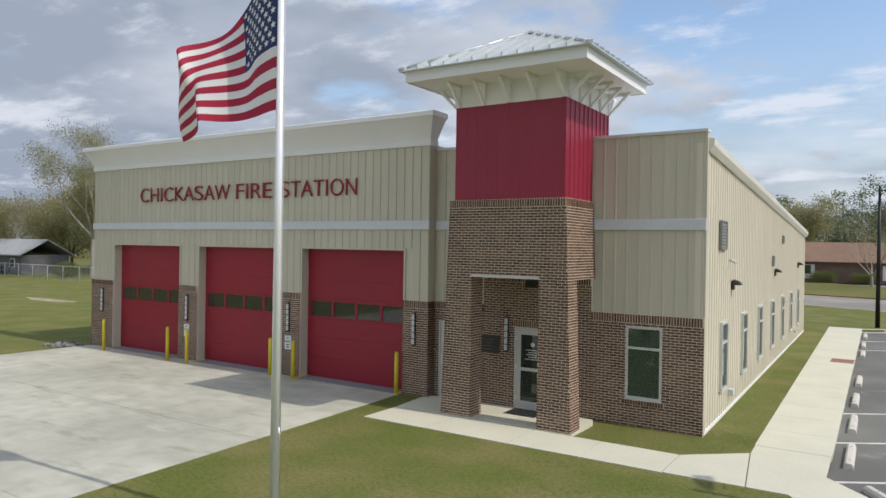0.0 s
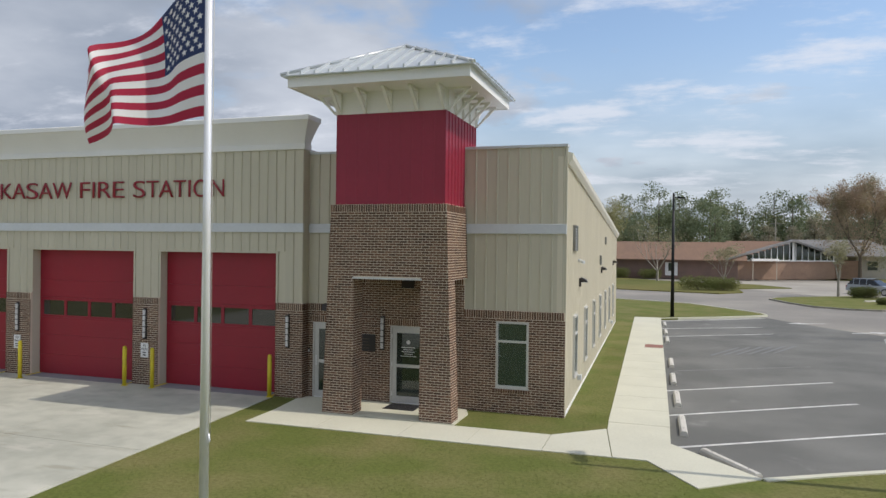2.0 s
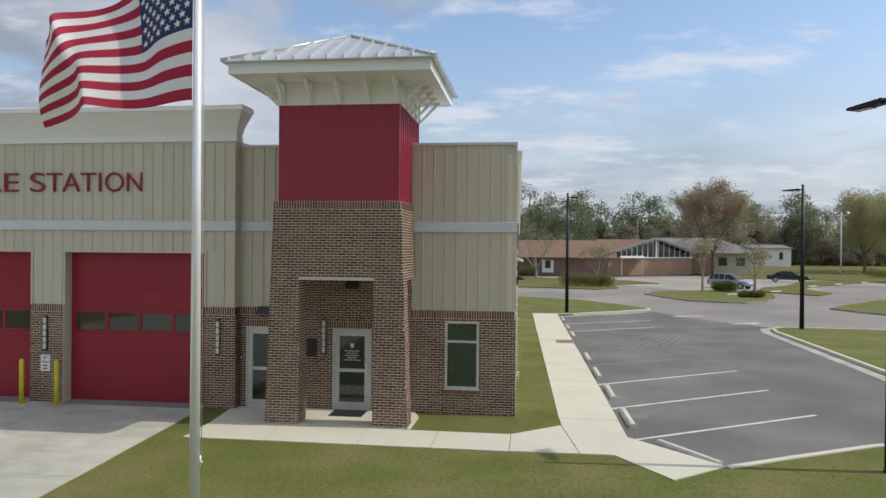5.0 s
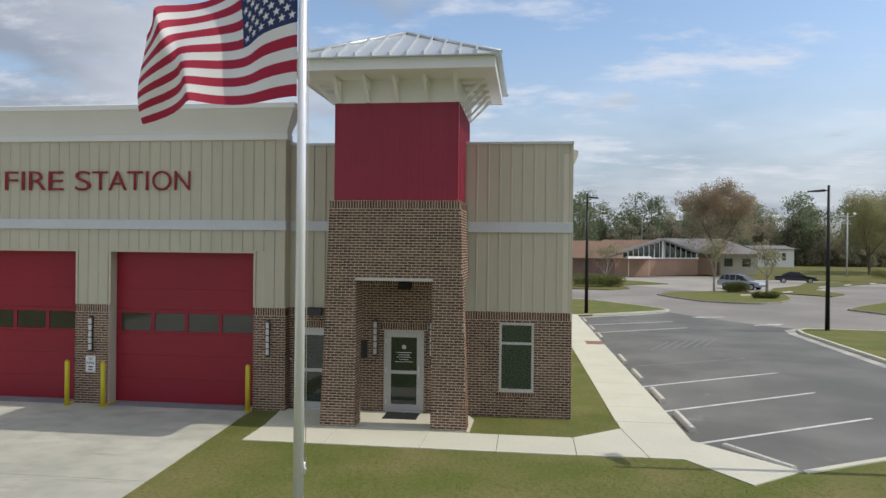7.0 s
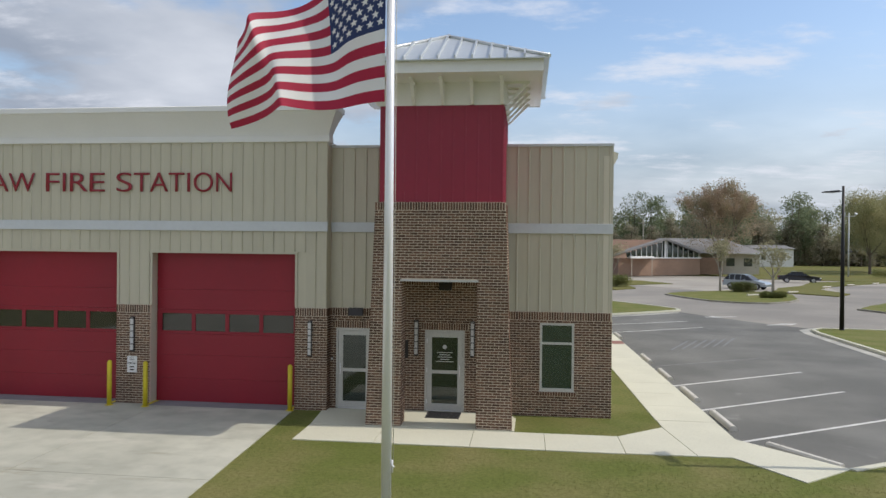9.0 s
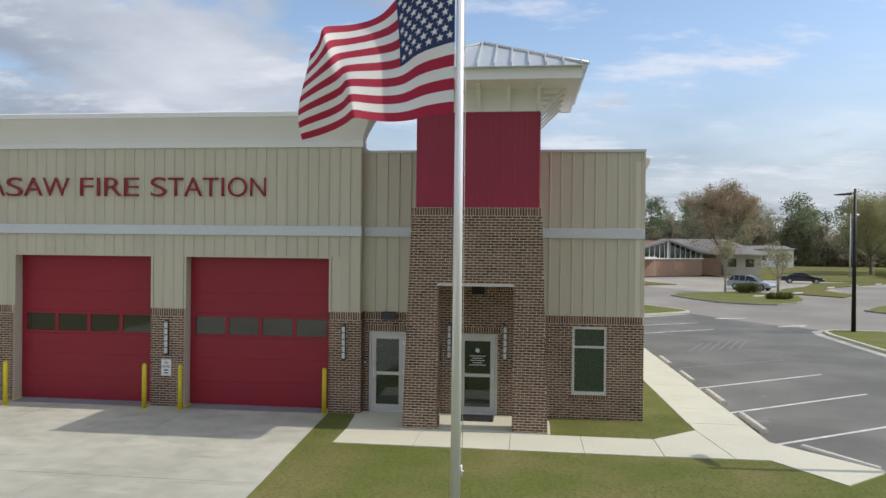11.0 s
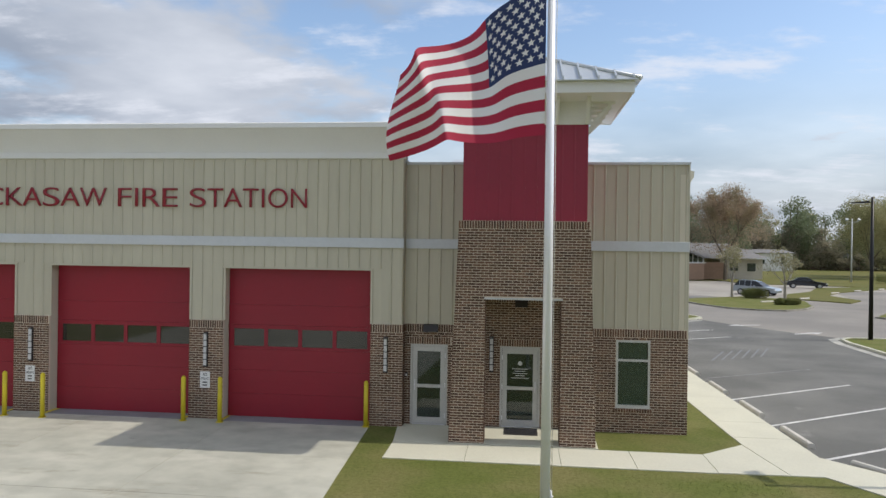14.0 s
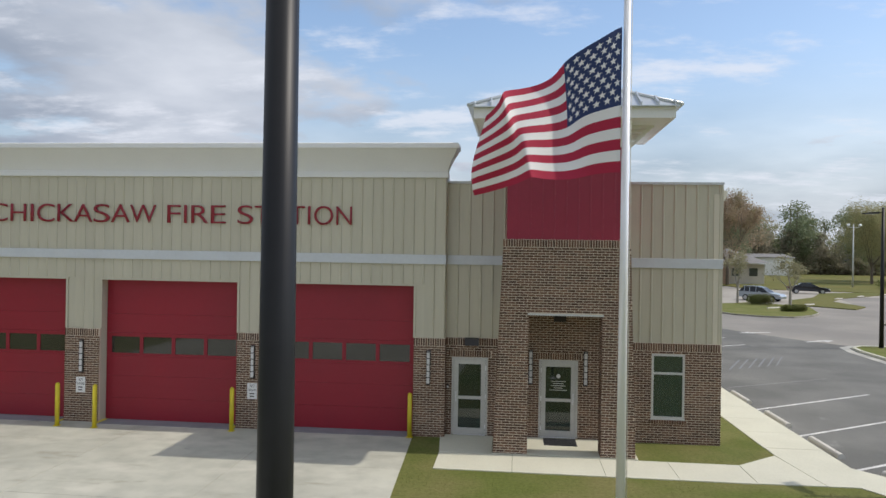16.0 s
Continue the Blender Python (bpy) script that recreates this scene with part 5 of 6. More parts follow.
def tree(x, y, h, spread_r, leafmat, leaves, size, seed, label, bark=None, clump=0.22, trunk=0.35, depth=3, z=0.0, group="", name="tree", low=0.3, fill=0):
    rng = random.Random(seed)
    t = thing(name, (x, y, z), label, "tree", group)
    bm, tips = B(), []
    r = h * 0.022 + 0.02
    rod(bm, (0, 0, -0.2), (0, 0, h * trunk), r * 1.25, r * 0.85, n=10, caps=False)
    n = 5
    for k in range(n):
        a = k * math.tau / n + rng.uniform(-0.4, 0.4)
        tilt = rng.uniform(0.4, 1.0) * spread_r / h * 1.9
        d = Vector((math.cos(a) * tilt, math.sin(a) * tilt, 1)).normalized()
        branches(bm, rng, Vector((0, 0, h * trunk * rng.uniform(0.75, 1.0))), d, h * (1 - trunk) * rng.uniform(0.55, 0.72), r * 0.6, depth, tips)
    # keep the limbs within the tree's height and spread
    top = max(v.co.z for v in bm.verts)
    wide = max(math.hypot(v.co.x, v.co.y) for v in bm.verts)
    for v in bm.verts:
        if v.co.z > h * trunk * 0.7:
            v.co.z = h * trunk * 0.7 + (v.co.z - h * trunk * 0.7) * (h - h * trunk * 0.7) / (top - h * trunk * 0.7) * 0.97
        f = spread_r / wide if wide > spread_r else 1
        v.co.x *= f
        v.co.y *= f
    tips = [Vector((p.x * min(1, spread_r / wide), p.y * min(1, spread_r / wide), h * trunk * 0.7 + max(0, p.z - h * trunk * 0.7) * (h - h * trunk * 0.7) / (top - h * trunk * 0.7) * 0.97)) for p in tips]
    part("trunk", bm, bark or M_BARK, t)
    if leaves:
        cl = [(p, spread_r * clump * rng.uniform(0.6, 1.3)) for p in tips if p.z > h * low]
        for _ in range(fill):
            d = Vector((rng.gauss(0, 1), rng.gauss(0, 1), rng.gauss(0, 1))).normalized() * rng.random() ** 0.4
            cl.append((Vector((d.x * spread_r * 0.78, d.y * spread_r * 0.78, h * (0.56 + 0.35 * d.z))), spread_r * 0.26 * rng.uniform(0.7, 1.3)))
        raw_part("crown", leaf_cloud(cl, leaves, size, seed + 1), leafmat, t)
    return t


tree(28.5, 132, 17.2, 8.0, M_RUST, 30000, 0.25, 23, "broad tree with thin rust-brown spring leaves on grass", clump=0.13, trunk=0.26, low=0.24, fill=60, depth=4)
tree(62, 150, 16.5, 9.0, M_OAK, 42000, 0.22, 5, "broad olive-green tree at the field edge", clump=0.22, trunk=0.25, fill=120)
tree(74, 165, 17.5, 9.5, M_OAK, 42000, 0.23, 6, "broad olive-green tree at the field edge", clump=0.22, trunk=0.25, fill=120)
tree(-3.2, 108, 9.0, 5.0, M_PALE, 260, 0.25, 7, "small bare pale-branched tree on the church lawn", M_PALEBARK, trunk=0.18)
tree(5.6, 104, 5.4, 3.0, M_PALE, 1200, 0.22, 8, "small thin-leaved shrub tree by the church", M_PALEBARK, trunk=0.15)
tree(14.9, 81.0, 6.2, 2.0, M_PALE, 1100, 0.2, 9, "young thin-leaved tree in the grass island", M_PALEBARK, trunk=0.3, depth=2)
tree(19.9, 79.2, 5.6, 2.5, M_PALE, 1300, 0.2, 10, "young thin-leaved tree in the grass island", M_PALEBARK, trunk=0.35, depth=2)
tree(60, 128, 7.0, 3.0, M_PALE, 300, 0.2, 12, "young bare tree on the far verge", M_PALEBARK, trunk=0.2, depth=2)
tree(-80.8, 49.2, 18.0, 8.5, M_WEST, 22000, 0.15, 14, "tall pale-barked tree with sparse spring leaves", M_PALEBARK, clump=0.16, trunk=0.3, depth=4)
tree(-88, 55.5, 13.0, 6.0, M_WEST, 36000, 0.2, 26, "brownish olive tree behind the fence", clump=0.24, trunk=0.22, fill=110, low=0.12)
tree(-112, 64, 11.8, 8.5, M_WEST, 36000, 0.22, 15, "brownish olive tree behind the fence", clump=0.24, trunk=0.22, fill=110, low=0.15)
tree(-97.5, 61, 15.0, 6.8, M_WEST, 38000, 0.21, 16, "brownish olive tree behind the fence", clump=0.24, trunk=0.22, fill=110, low=0.15)
tree(-104, 50.5, 11.5, 5.0, M_PALE, 2500, 0.22, 17, "thin-leaved tree behind the house", M_PALEBARK, clump=0.17, trunk=0.3)
tree(-124, 62, 11.8, 8.5, M_WEST, 34000, 0.22, 18, "olive tree behind the house", clump=0.28, trunk=0.22, fill=110, low=0.12)
tree(-107, 68, 12.5, 8.5, M_WEST, 34000, 0.22, 19, "olive tree behind the house", clump=0.28, trunk=0.22, fill=110, low=0.12)
tree(-16.5, 150, 15.0, 7.5, M_OAK, 24000, 0.28, 20, "yellow-green tree behind the church", clump=0.26, trunk=0.22, fill=110)


def bush(x, y, rx, ry, h, seed, mat=None, label="clipped dark green bush on the grass", z=0.0):
    rng = random.Random(seed)
    b = thing("bush", (x, y, z), label, "bush")
    cl = [(Vector(((-0.8 + 1.6 * (k + 0.5) / 14) * rx, rng.uniform(-ry, ry) * 0.5, h * rng.uniform(0.38, 0.55))), h * 0.5) for k in range(14)]
    stem = B()
    for k in range(4):
        rod(stem, (0, 0, -0.05), (rng.uniform(-rx, rx) * 0.5, rng.uniform(-ry, ry) * 0.5, h * 0.5), 0.03, 0.015, n=5)
    part("stem", stem, M_BARK, b)
    raw_part("foliage", leaf_cloud(cl, 7000, 0.11, seed, 0.95), mat or M_HEDGE, b)


for x, y, rx, ry, h, s in ((1.7, 86, 2.3, 1.0, 1.75, 1), (4.3, 86.5, 1.6, 1.0, 1.6, 2), (16.9, 79.6, 1.35, 0.8, 1.2, 3), (16.9, 70.2, 1.35, 0.7, 0.7, 4), (55.5, 128, 3.4, 1.4, 1.7, 5),
                           (-83.5, 47.5, 1.5, 1.2, 2.0, 6), (-9.5, 117.0, 1.8, 1.0, 1.9, 7), (-14.5, 117.0, 1.8, 1.0, 1.9, 8), (-4.5, 117.0, 1.6, 1.0, 1.7, 9)):
    bush(x, y, rx, ry, h, s)


def woods(name, spots, mat, seed, label, pines=0.3):
    """A far belt of trees: many trunks and clumped crowns in one mesh each."""
    rng = random.Random(seed)
    cl, bm = [], B()
    for x, y, h in spots:
        pine = rng.random() < pines
        rod(bm, (x, y, -0.2), (x, y, h * 0.9), 0.28, 0.1, n=5, caps=False)
        for k in range(15 if pine else 12):
            f = rng.uniform(0.44, 0.97) if pine else rng.uniform(0.3, 0.93)
            rad = h * (0.16 if pine else 0.19) * (1.35 - 0.75 * f) * rng.uniform(0.6, 1.35)
            a, out = rng.uniform(0, math.tau), h * (0.33 if pine else 0.26) * (1.15 - f) ** 0.7 * rng.uniform(0.2, 1.0)
            cl.append((Vector((x + math.cos(a) * out, y + math.sin(a) * out, h * f)), rad))
        for k in range(8):
            rad = h * rng.uniform(0.12, 0.2)
            cl.append((Vector((x + rng.uniform(-3, 3), y + rng.uniform(-3, 3), h * rng.uniform(0.06, 0.48))), rad))
    ob = tagged(new(name, None), label, "woods", kind="stuff")
    part("trunks", bm, M_BARK, ob)
    raw_part("crowns", leaf_cloud(cl, len(spots) * 2500, 0.6, seed + 5, 0.7), mat, ob)


rng = random.Random(77)
woods("far_pine_woods", [(-130 + k * 2.75 + rng.uniform(-2, 2), 226 + rng.uniform(-14, 34), rng.uniform(15, 25.5)) for k in range(150)], M_PINE, 31, "dark green pine woods along the horizon", 0.85)
woods("far_mixed_woods", [(-120 + k * 5.5 + rng.uniform(-3, 3), 272 + rng.uniform(-10, 30), rng.uniform(15, 22)) for k in range(85)], M_OAK, 32, "olive mixed woods along the horizon")
woods("field_thicket", [(22 + k * 3.4 + rng.uniform(-1.5, 1.5), 226 + rng.uniform(-3, 6), rng.uniform(9, 15)) for k in range(48)], M_RUSTY, 34, "grey-brown thicket at the field edge")
woods("west_woods", [(-150 - rng.uniform(0, 60), 20 + k * 6 + rng.uniform(-3, 3), rng.uniform(11, 17)) for k in range(44)], M_OAK, 33, "olive woods to the west behind the houses")


# ---- church across the street ----
M_REDBRICK = material("red_brick", (0.37, 0.24, 0.165), 0.9, second=(0.29, 0.19, 0.135), scale=0.8, amount=0.6, fine=8, fine_amount=0.25)
M_BROWNROOF = material("brown_shingle", (0.25, 0.155, 0.105), 0.95, second=(0.20, 0.13, 0.095), scale=0.5, amount=0.6, fine=5, fine_amount=0.2)
M_GREYROOF = material("grey_shingle", (0.24, 0.235, 0.23), 0.95, second=(0.18, 0.18, 0.175), scale=0.5, amount=0.6, fine=5, fine_amount=0.2)
M_TANWALL = material("tan_block", (0.42, 0.37, 0.30), 0.9, scale=0.7, amount=0.4)
M_DARKWALL = material("dark_brick", (0.24, 0.155, 0.125), 0.9, second=(0.17, 0.12, 0.10), scale=0.8, amount=0.6, fine=8)


def gable_roof(bm, x0, x1, y0, y1, z, ridge, over=0.5):
    """Ridge along x."""
    ym = (y0 + y1) / 2
    a = [(x0 - over, y0 - over, z), (x1 + over, y0 - over, z), (x1 + over, ym, ridge), (x0 - over, ym, ridge)]
    c = [(x0 - over, ym, ridge), (x1 + over, ym, ridge), (x1 + over, y1 + over, z), (x0 - over, y1 + over, z)]
    for f in (a, c):
        hull_box(bm, [(p[0], p[1], p[2] - 0.15) for p in f], f)
    return bm


church = thing("church", label="low red-brick church with a brown roof and glazed white gable", category="church")
part("wall", box(B(), -70, 8.6, 118.5, 130, 0, 3.1), M_DARKWALL, church, "dark red brick wing wall")
part("roof", gable_roof(B(), -70, 9.0, 118.5, 130, 3.05, 5.95, 0.9), M_BROWNROOF, church, "brown shingle roof")
for x in (-46, -38, -30, -22, -12.6, -2.2):
    wn = part("window", box(B(), x, x + 1.9, 118.42, 118.52, 0.5, 2.6), M_WHITE, church, "white wall panel")
    part("pane", box(B(), x + 0.5, x + 1.4, 118.38, 118.43, 1.2, 2.5), M_GLASS, wn)


def front_part(name, bm, mat, parent, label=""):
    """The glazed front is turned to the south-east: its line recedes as it runs east."""
    for v in bm.verts:
        k = 0.867 * (v.co.x - 8.4)
        v.co.x = -2.57 + (v.co.x + 2.57) * (1 + k / 119.7)
        v.co.y += k
    return part(name, bm, mat, parent, label)


bm = B()
hull_box(bm, [(8.0, 127.5, 3.6), (19.0, 128.0, 3.6), (19.0, 142, 3.6), (8.0, 142, 3.6)], [(8.0, 134.0, 6.3), (17.4, 134.0, 6.3), (17.4, 134.4, 6.3), (8.0, 134.4, 6.3)])
part("roof", bm, M_BROWNROOF, church, "brown shingle roof")
part("side_wall", box(B(), 24.0, 29.2, 134.2, 137.9, 0, 3.1), M_REDBRICK, church, "red brick side wall")
front_part("front_wall", box(B(), 8.4, 22.2, 119.5, 121.0, 0, 2.95), M_REDBRICK, church, "red brick front wall")
front_part("beam", box(B(), 8.2, 22.4, 119.3, 119.6, 2.95, 3.15), M_WHITE, church, "white timber beam")
gx0, gx1, gp, gz0, gz1, gzr = 7.6, 21.6, 16.5, 3.2, 6.15, 3.95
bm = B()
for a, b in (((gx0 - 0.6, gz0 - 0.1), (gp, gz1)), ((gp, gz1), (gx1 + 0.4, gzr - 0.1))):
    hull_box(bm, [(a[0], 118.3, a[1]), (b[0], 118.3, b[1]), (b[0], 124, b[1]), (a[0], 124, a[1])], [(a[0], 118.3, a[1] + 0.32), (b[0], 118.3, b[1] + 0.32), (b[0], 124, b[1] + 0.32), (a[0], 124, a[1] + 0.32)])
front_part("gable_roof", bm, M_GREYROOF, church, "pale grey gable roof edge")
zt = lambda x: gz0 + (gz1 - gz0) * (x - gx0) / (gp - gx0) if x < gp else gz1 - (gz1 - gzr) * (x - gp) / (gx1 - gp)
k = 9.2
while k < 22.0:
    h = zt(k + 0.35) - 0.12
    if h > 3.3:
        pn = front_part("window", box(B(), k, k + 0.72, 119.62, 119.68, 3.15, h), M_GLASS, church, "dark tinted gable pane")
        front_part("mullion", box(B(), k + 0.74, k + 0.84, 119.5, 119.7, 3.15, h + 0.02), M_WHITE, pn)
    k += 0.86
front_part("gable_back", prism(B(), [(8.4, 120.2), (22.2, 120.2), (22.2, 121.0), (8.4, 121.0)], 2.95, 3.9), M_INSIDE, church)
front_part("post", box(B(), gp - 0.16, gp + 0.16, 119.2, 119.6, 2.95, 6.25), M_WHITE, church)
front_part("canopy", box(B(), 10.4, 14.2, 116.6, 119.5, 3.0, 3.35), M_WHITE, church, "flat white porch canopy")
for x in (10.6, 13.9):
    front_part("canopy_post", box(B(), x - 0.06, x + 0.06, 116.8, 116.92, 0, 3.0), M_TANWALL, church)
front_part("door", box(B(), 11.2, 13.2, 119.42, 119.5, 0, 2.3), M_TANWALL, church, "pale double door")
M_CREAM = material("cream_siding", (0.62, 0.57, 0.47), 0.85, scale=0.7, amount=0.3)
part("hall_wall", box(B(), 29.2, 37, 138, 151, 0, 3.9), M_CREAM, church, "cream hall wall")
for x in (31.0, 34.2):
    part("window", box(B(), x, x + 1.5, 137.9, 138.02, 1.5, 3.0), M_GLASS, church, "dark hall window")
part("fascia", box(B(), 27.5, 37.6, 136.6, 136.8, 3.75, 4.0), M_WHITE, church, "white eave board")
bm = B()
hull_box(bm, [(14, 132.5, 3.9), (38, 137, 3.9), (38, 152, 3.9), (14, 152, 3.9)], [(19.5, 142, 6.75), (32, 143, 6.75), (32, 143.4, 6.75), (19.5, 142.4, 6.75)])
part("hall_roof", bm, M_GREYROOF, church, "grey shingle hall roof")


M_TINROOF = material("weathered_tin", (0.40, 0.41, 0.41), 0.6, scale=0.6, amount=0.5)


def far_house(name, x0, x1, y0, y1, h, ridge, wall, roof, label, hip=False, category="house"):
    hs = thing(name, label=label, category=category)
    part("wall", box(B(), x0, x1, y0, y1, 0, h), wall, hs)
    part("roof", gable_roof(B(), x0, x1, y0, y1, h, ridge, 0.5), roof, hs)
    n = max(2, int((x1 - x0) / 4))
    for k in range(n):
        x = x0 + (k + 0.5) * (x1 - x0) / n
        w = part("window", box(B(), x - 0.6, x + 0.6, y0 - 0.05, y0 + 0.02, h * 0.35, h * 0.8), M_WHITE, hs)
        part("pane", box(B(), x - 0.5, x + 0.5, y0 - 0.07, y0 - 0.05, h * 0.38, h * 0.77), M_GLASS, w)
    return hs


far_house("workshop", 56.5, 67.2, 205, 222, 5.1, 6.1, M_WHITE, M_GREYROOF, "long white metal workshop beyond the field", category="workshop")
far_house("grey_hall", 40, 54, 202, 218, 4.6, 5.9, M_TANWALL, M_GREYROOF, "grey block hall beyond the field", category="hall")
M_GREYWALL = material("grey_block", (0.12, 0.118, 0.122), 0.9, second=(0.17, 0.16, 0.16), scale=0.6, amount=0.6, fine=6)
far_house("red_house", 86, 102, 232, 246, 3.4, 6.6, M_DARKWALL, M_GREYROOF, "dark red brick house before the woods")
far_house("brick_house", -120, -93, 47, 53, 2.5, 4.5, M_GREYWALL, M_TINROOF, "low dark grey house with a grey roof behind the fence")
far_house("white_house", -128, -104, 96, 106, 2.8, 5.2, M_TANWALL, M_TRIM, "pale house with a bright metal roof among trees")


# ---- fences, flood-light mast ----
def fence(name, p0, p1, h, gap, label, mat=None):
    f = thing(name, label=label, category="fence")
    a, b = Vector((*p0, 0)), Vector((*p1, 0))
    n = round((b - a).length / gap)
    for k in range(n + 1):
        p = a.lerp(b, k / n)
        part("post", rod(B(), p - Vector((0, 0, 0.1)), p + Vector((0, 0, h + 0.05)), 0.035, n=8), mat or M_TRIM, f)
    part("rail", rod(B(), a + Vector((0, 0, h)), b + Vector((0, 0, h)), 0.025, n=6), mat or M_TRIM, f)
    bm = B()
    L = (b - a).length
    m = int(L / 0.35)
    d = (b - a) / m
    for k in range(m - 4):
        q = a + d * k
        for s0, s1 in ((0.05, h), (h, 0.05)):
            rod(bm, q + Vector((0, 0, s0)), q + d * 4 + Vector((0, 0, s1)), 0.006, n=3, caps=False)
    part("mesh_wire", bm, mat or M_TRIM, f, kind="stuff")


fence("chain_link_fence", (-128, 43.5), (-45, 43.5), 1.6, 3.2, "grey chain-link fence along the lawn")
fence("field_fence", (58, 236), (150, 226), 1.8, 5, "dark wire fence beyond the field", M_DARK)
ms = thing("flood_light_mast", (50.2, 132, 0), "grey steel mast with a crossbar of flood lights", "mast")
part("pole", rod(B(), (0, 0, -0.2), (0, 0, 11.3), 0.15, 0.09, n=12), M_TRIM, ms)
part("crossbar", box(B(), -1.0, 1.0, -0.05, 0.05, 10.7, 10.8), M_TRIM, ms)
for x in (-0.9, 0.9):
    part("lamp", rod(B(), (x, -0.1, 10.85), (x * 1.15, -0.4, 11.25), 0.15, 0.27, n=12), M_TRIM, ms)
up = thing("utility_pole", (20, 165, 0), "thin grey utility pole behind the church", "utility pole")
part("pole", rod(B(), (0, 0, -0.2), (0, 0, 11.5), 0.15, 0.1, n=10), M_PALEBARK, up)
part("crossarm", box(B(), -1.2, 1.2, -0.06, 0.06, 10.4, 10.55), M_PALEBARK, up)


def bin_at(x, y, mat, label):
    b = thing("wheelie_bin", (x, y, 0), label, "bin")
    part("body", hull_box(B(), [(-0.25, -0.28, 0.03), (0.25, -0.28, 0.03), (0.25, 0.28, 0.03), (-0.25, 0.28, 0.03)], [(-0.32, -0.36, 1.0), (0.32, -0.36, 1.0), (0.32, 0.36, 1.0), (-0.32, 0.36, 1.0)]), mat, b)
    part("lid", box(B(), -0.34, 0.34, -0.4, 0.38, 1.0, 1.07, 0.02), mat, b)
    for s in (-0.2, 0.2):
        part("wheel", rod(B(), (s - 0.03, 0.26, 0.1), (s + 0.03, 0.26, 0.1), 0.1, n=12), M_BLACK, b)


bin_at(-96.5, 46.2, M_BLACK, "black plastic bin beside the house")
bin_at(-98.0, 46.0, M_DARK, "dark plastic bin beside the house")
bin_at(-99.6, 46.1, M_WHITE, "white plastic bin beside the house")


# ---- parked cars ----
M_TYRE = material("tyre", (0.02, 0.02, 0.021), 0.85)
M_RIM = material("rim", (0.5, 0.5, 0.51), 0.35, metal=0.8)
M_SILVER = material("silver_paint", (0.40, 0.44, 0.48), 0.3, metal=0.35, coat=0.6, scale=1, amount=0.1)
M_NAVY = material("navy_paint", (0.008, 0.009, 0.016), 0.3, coat=0.3, scale=1, amount=0.2)
M_CARGLASS = glass("car_glass", (0.012, 0.014, 0.016))
M_LAMPR = material("tail_red", (0.3, 0.01, 0.01), 0.3)


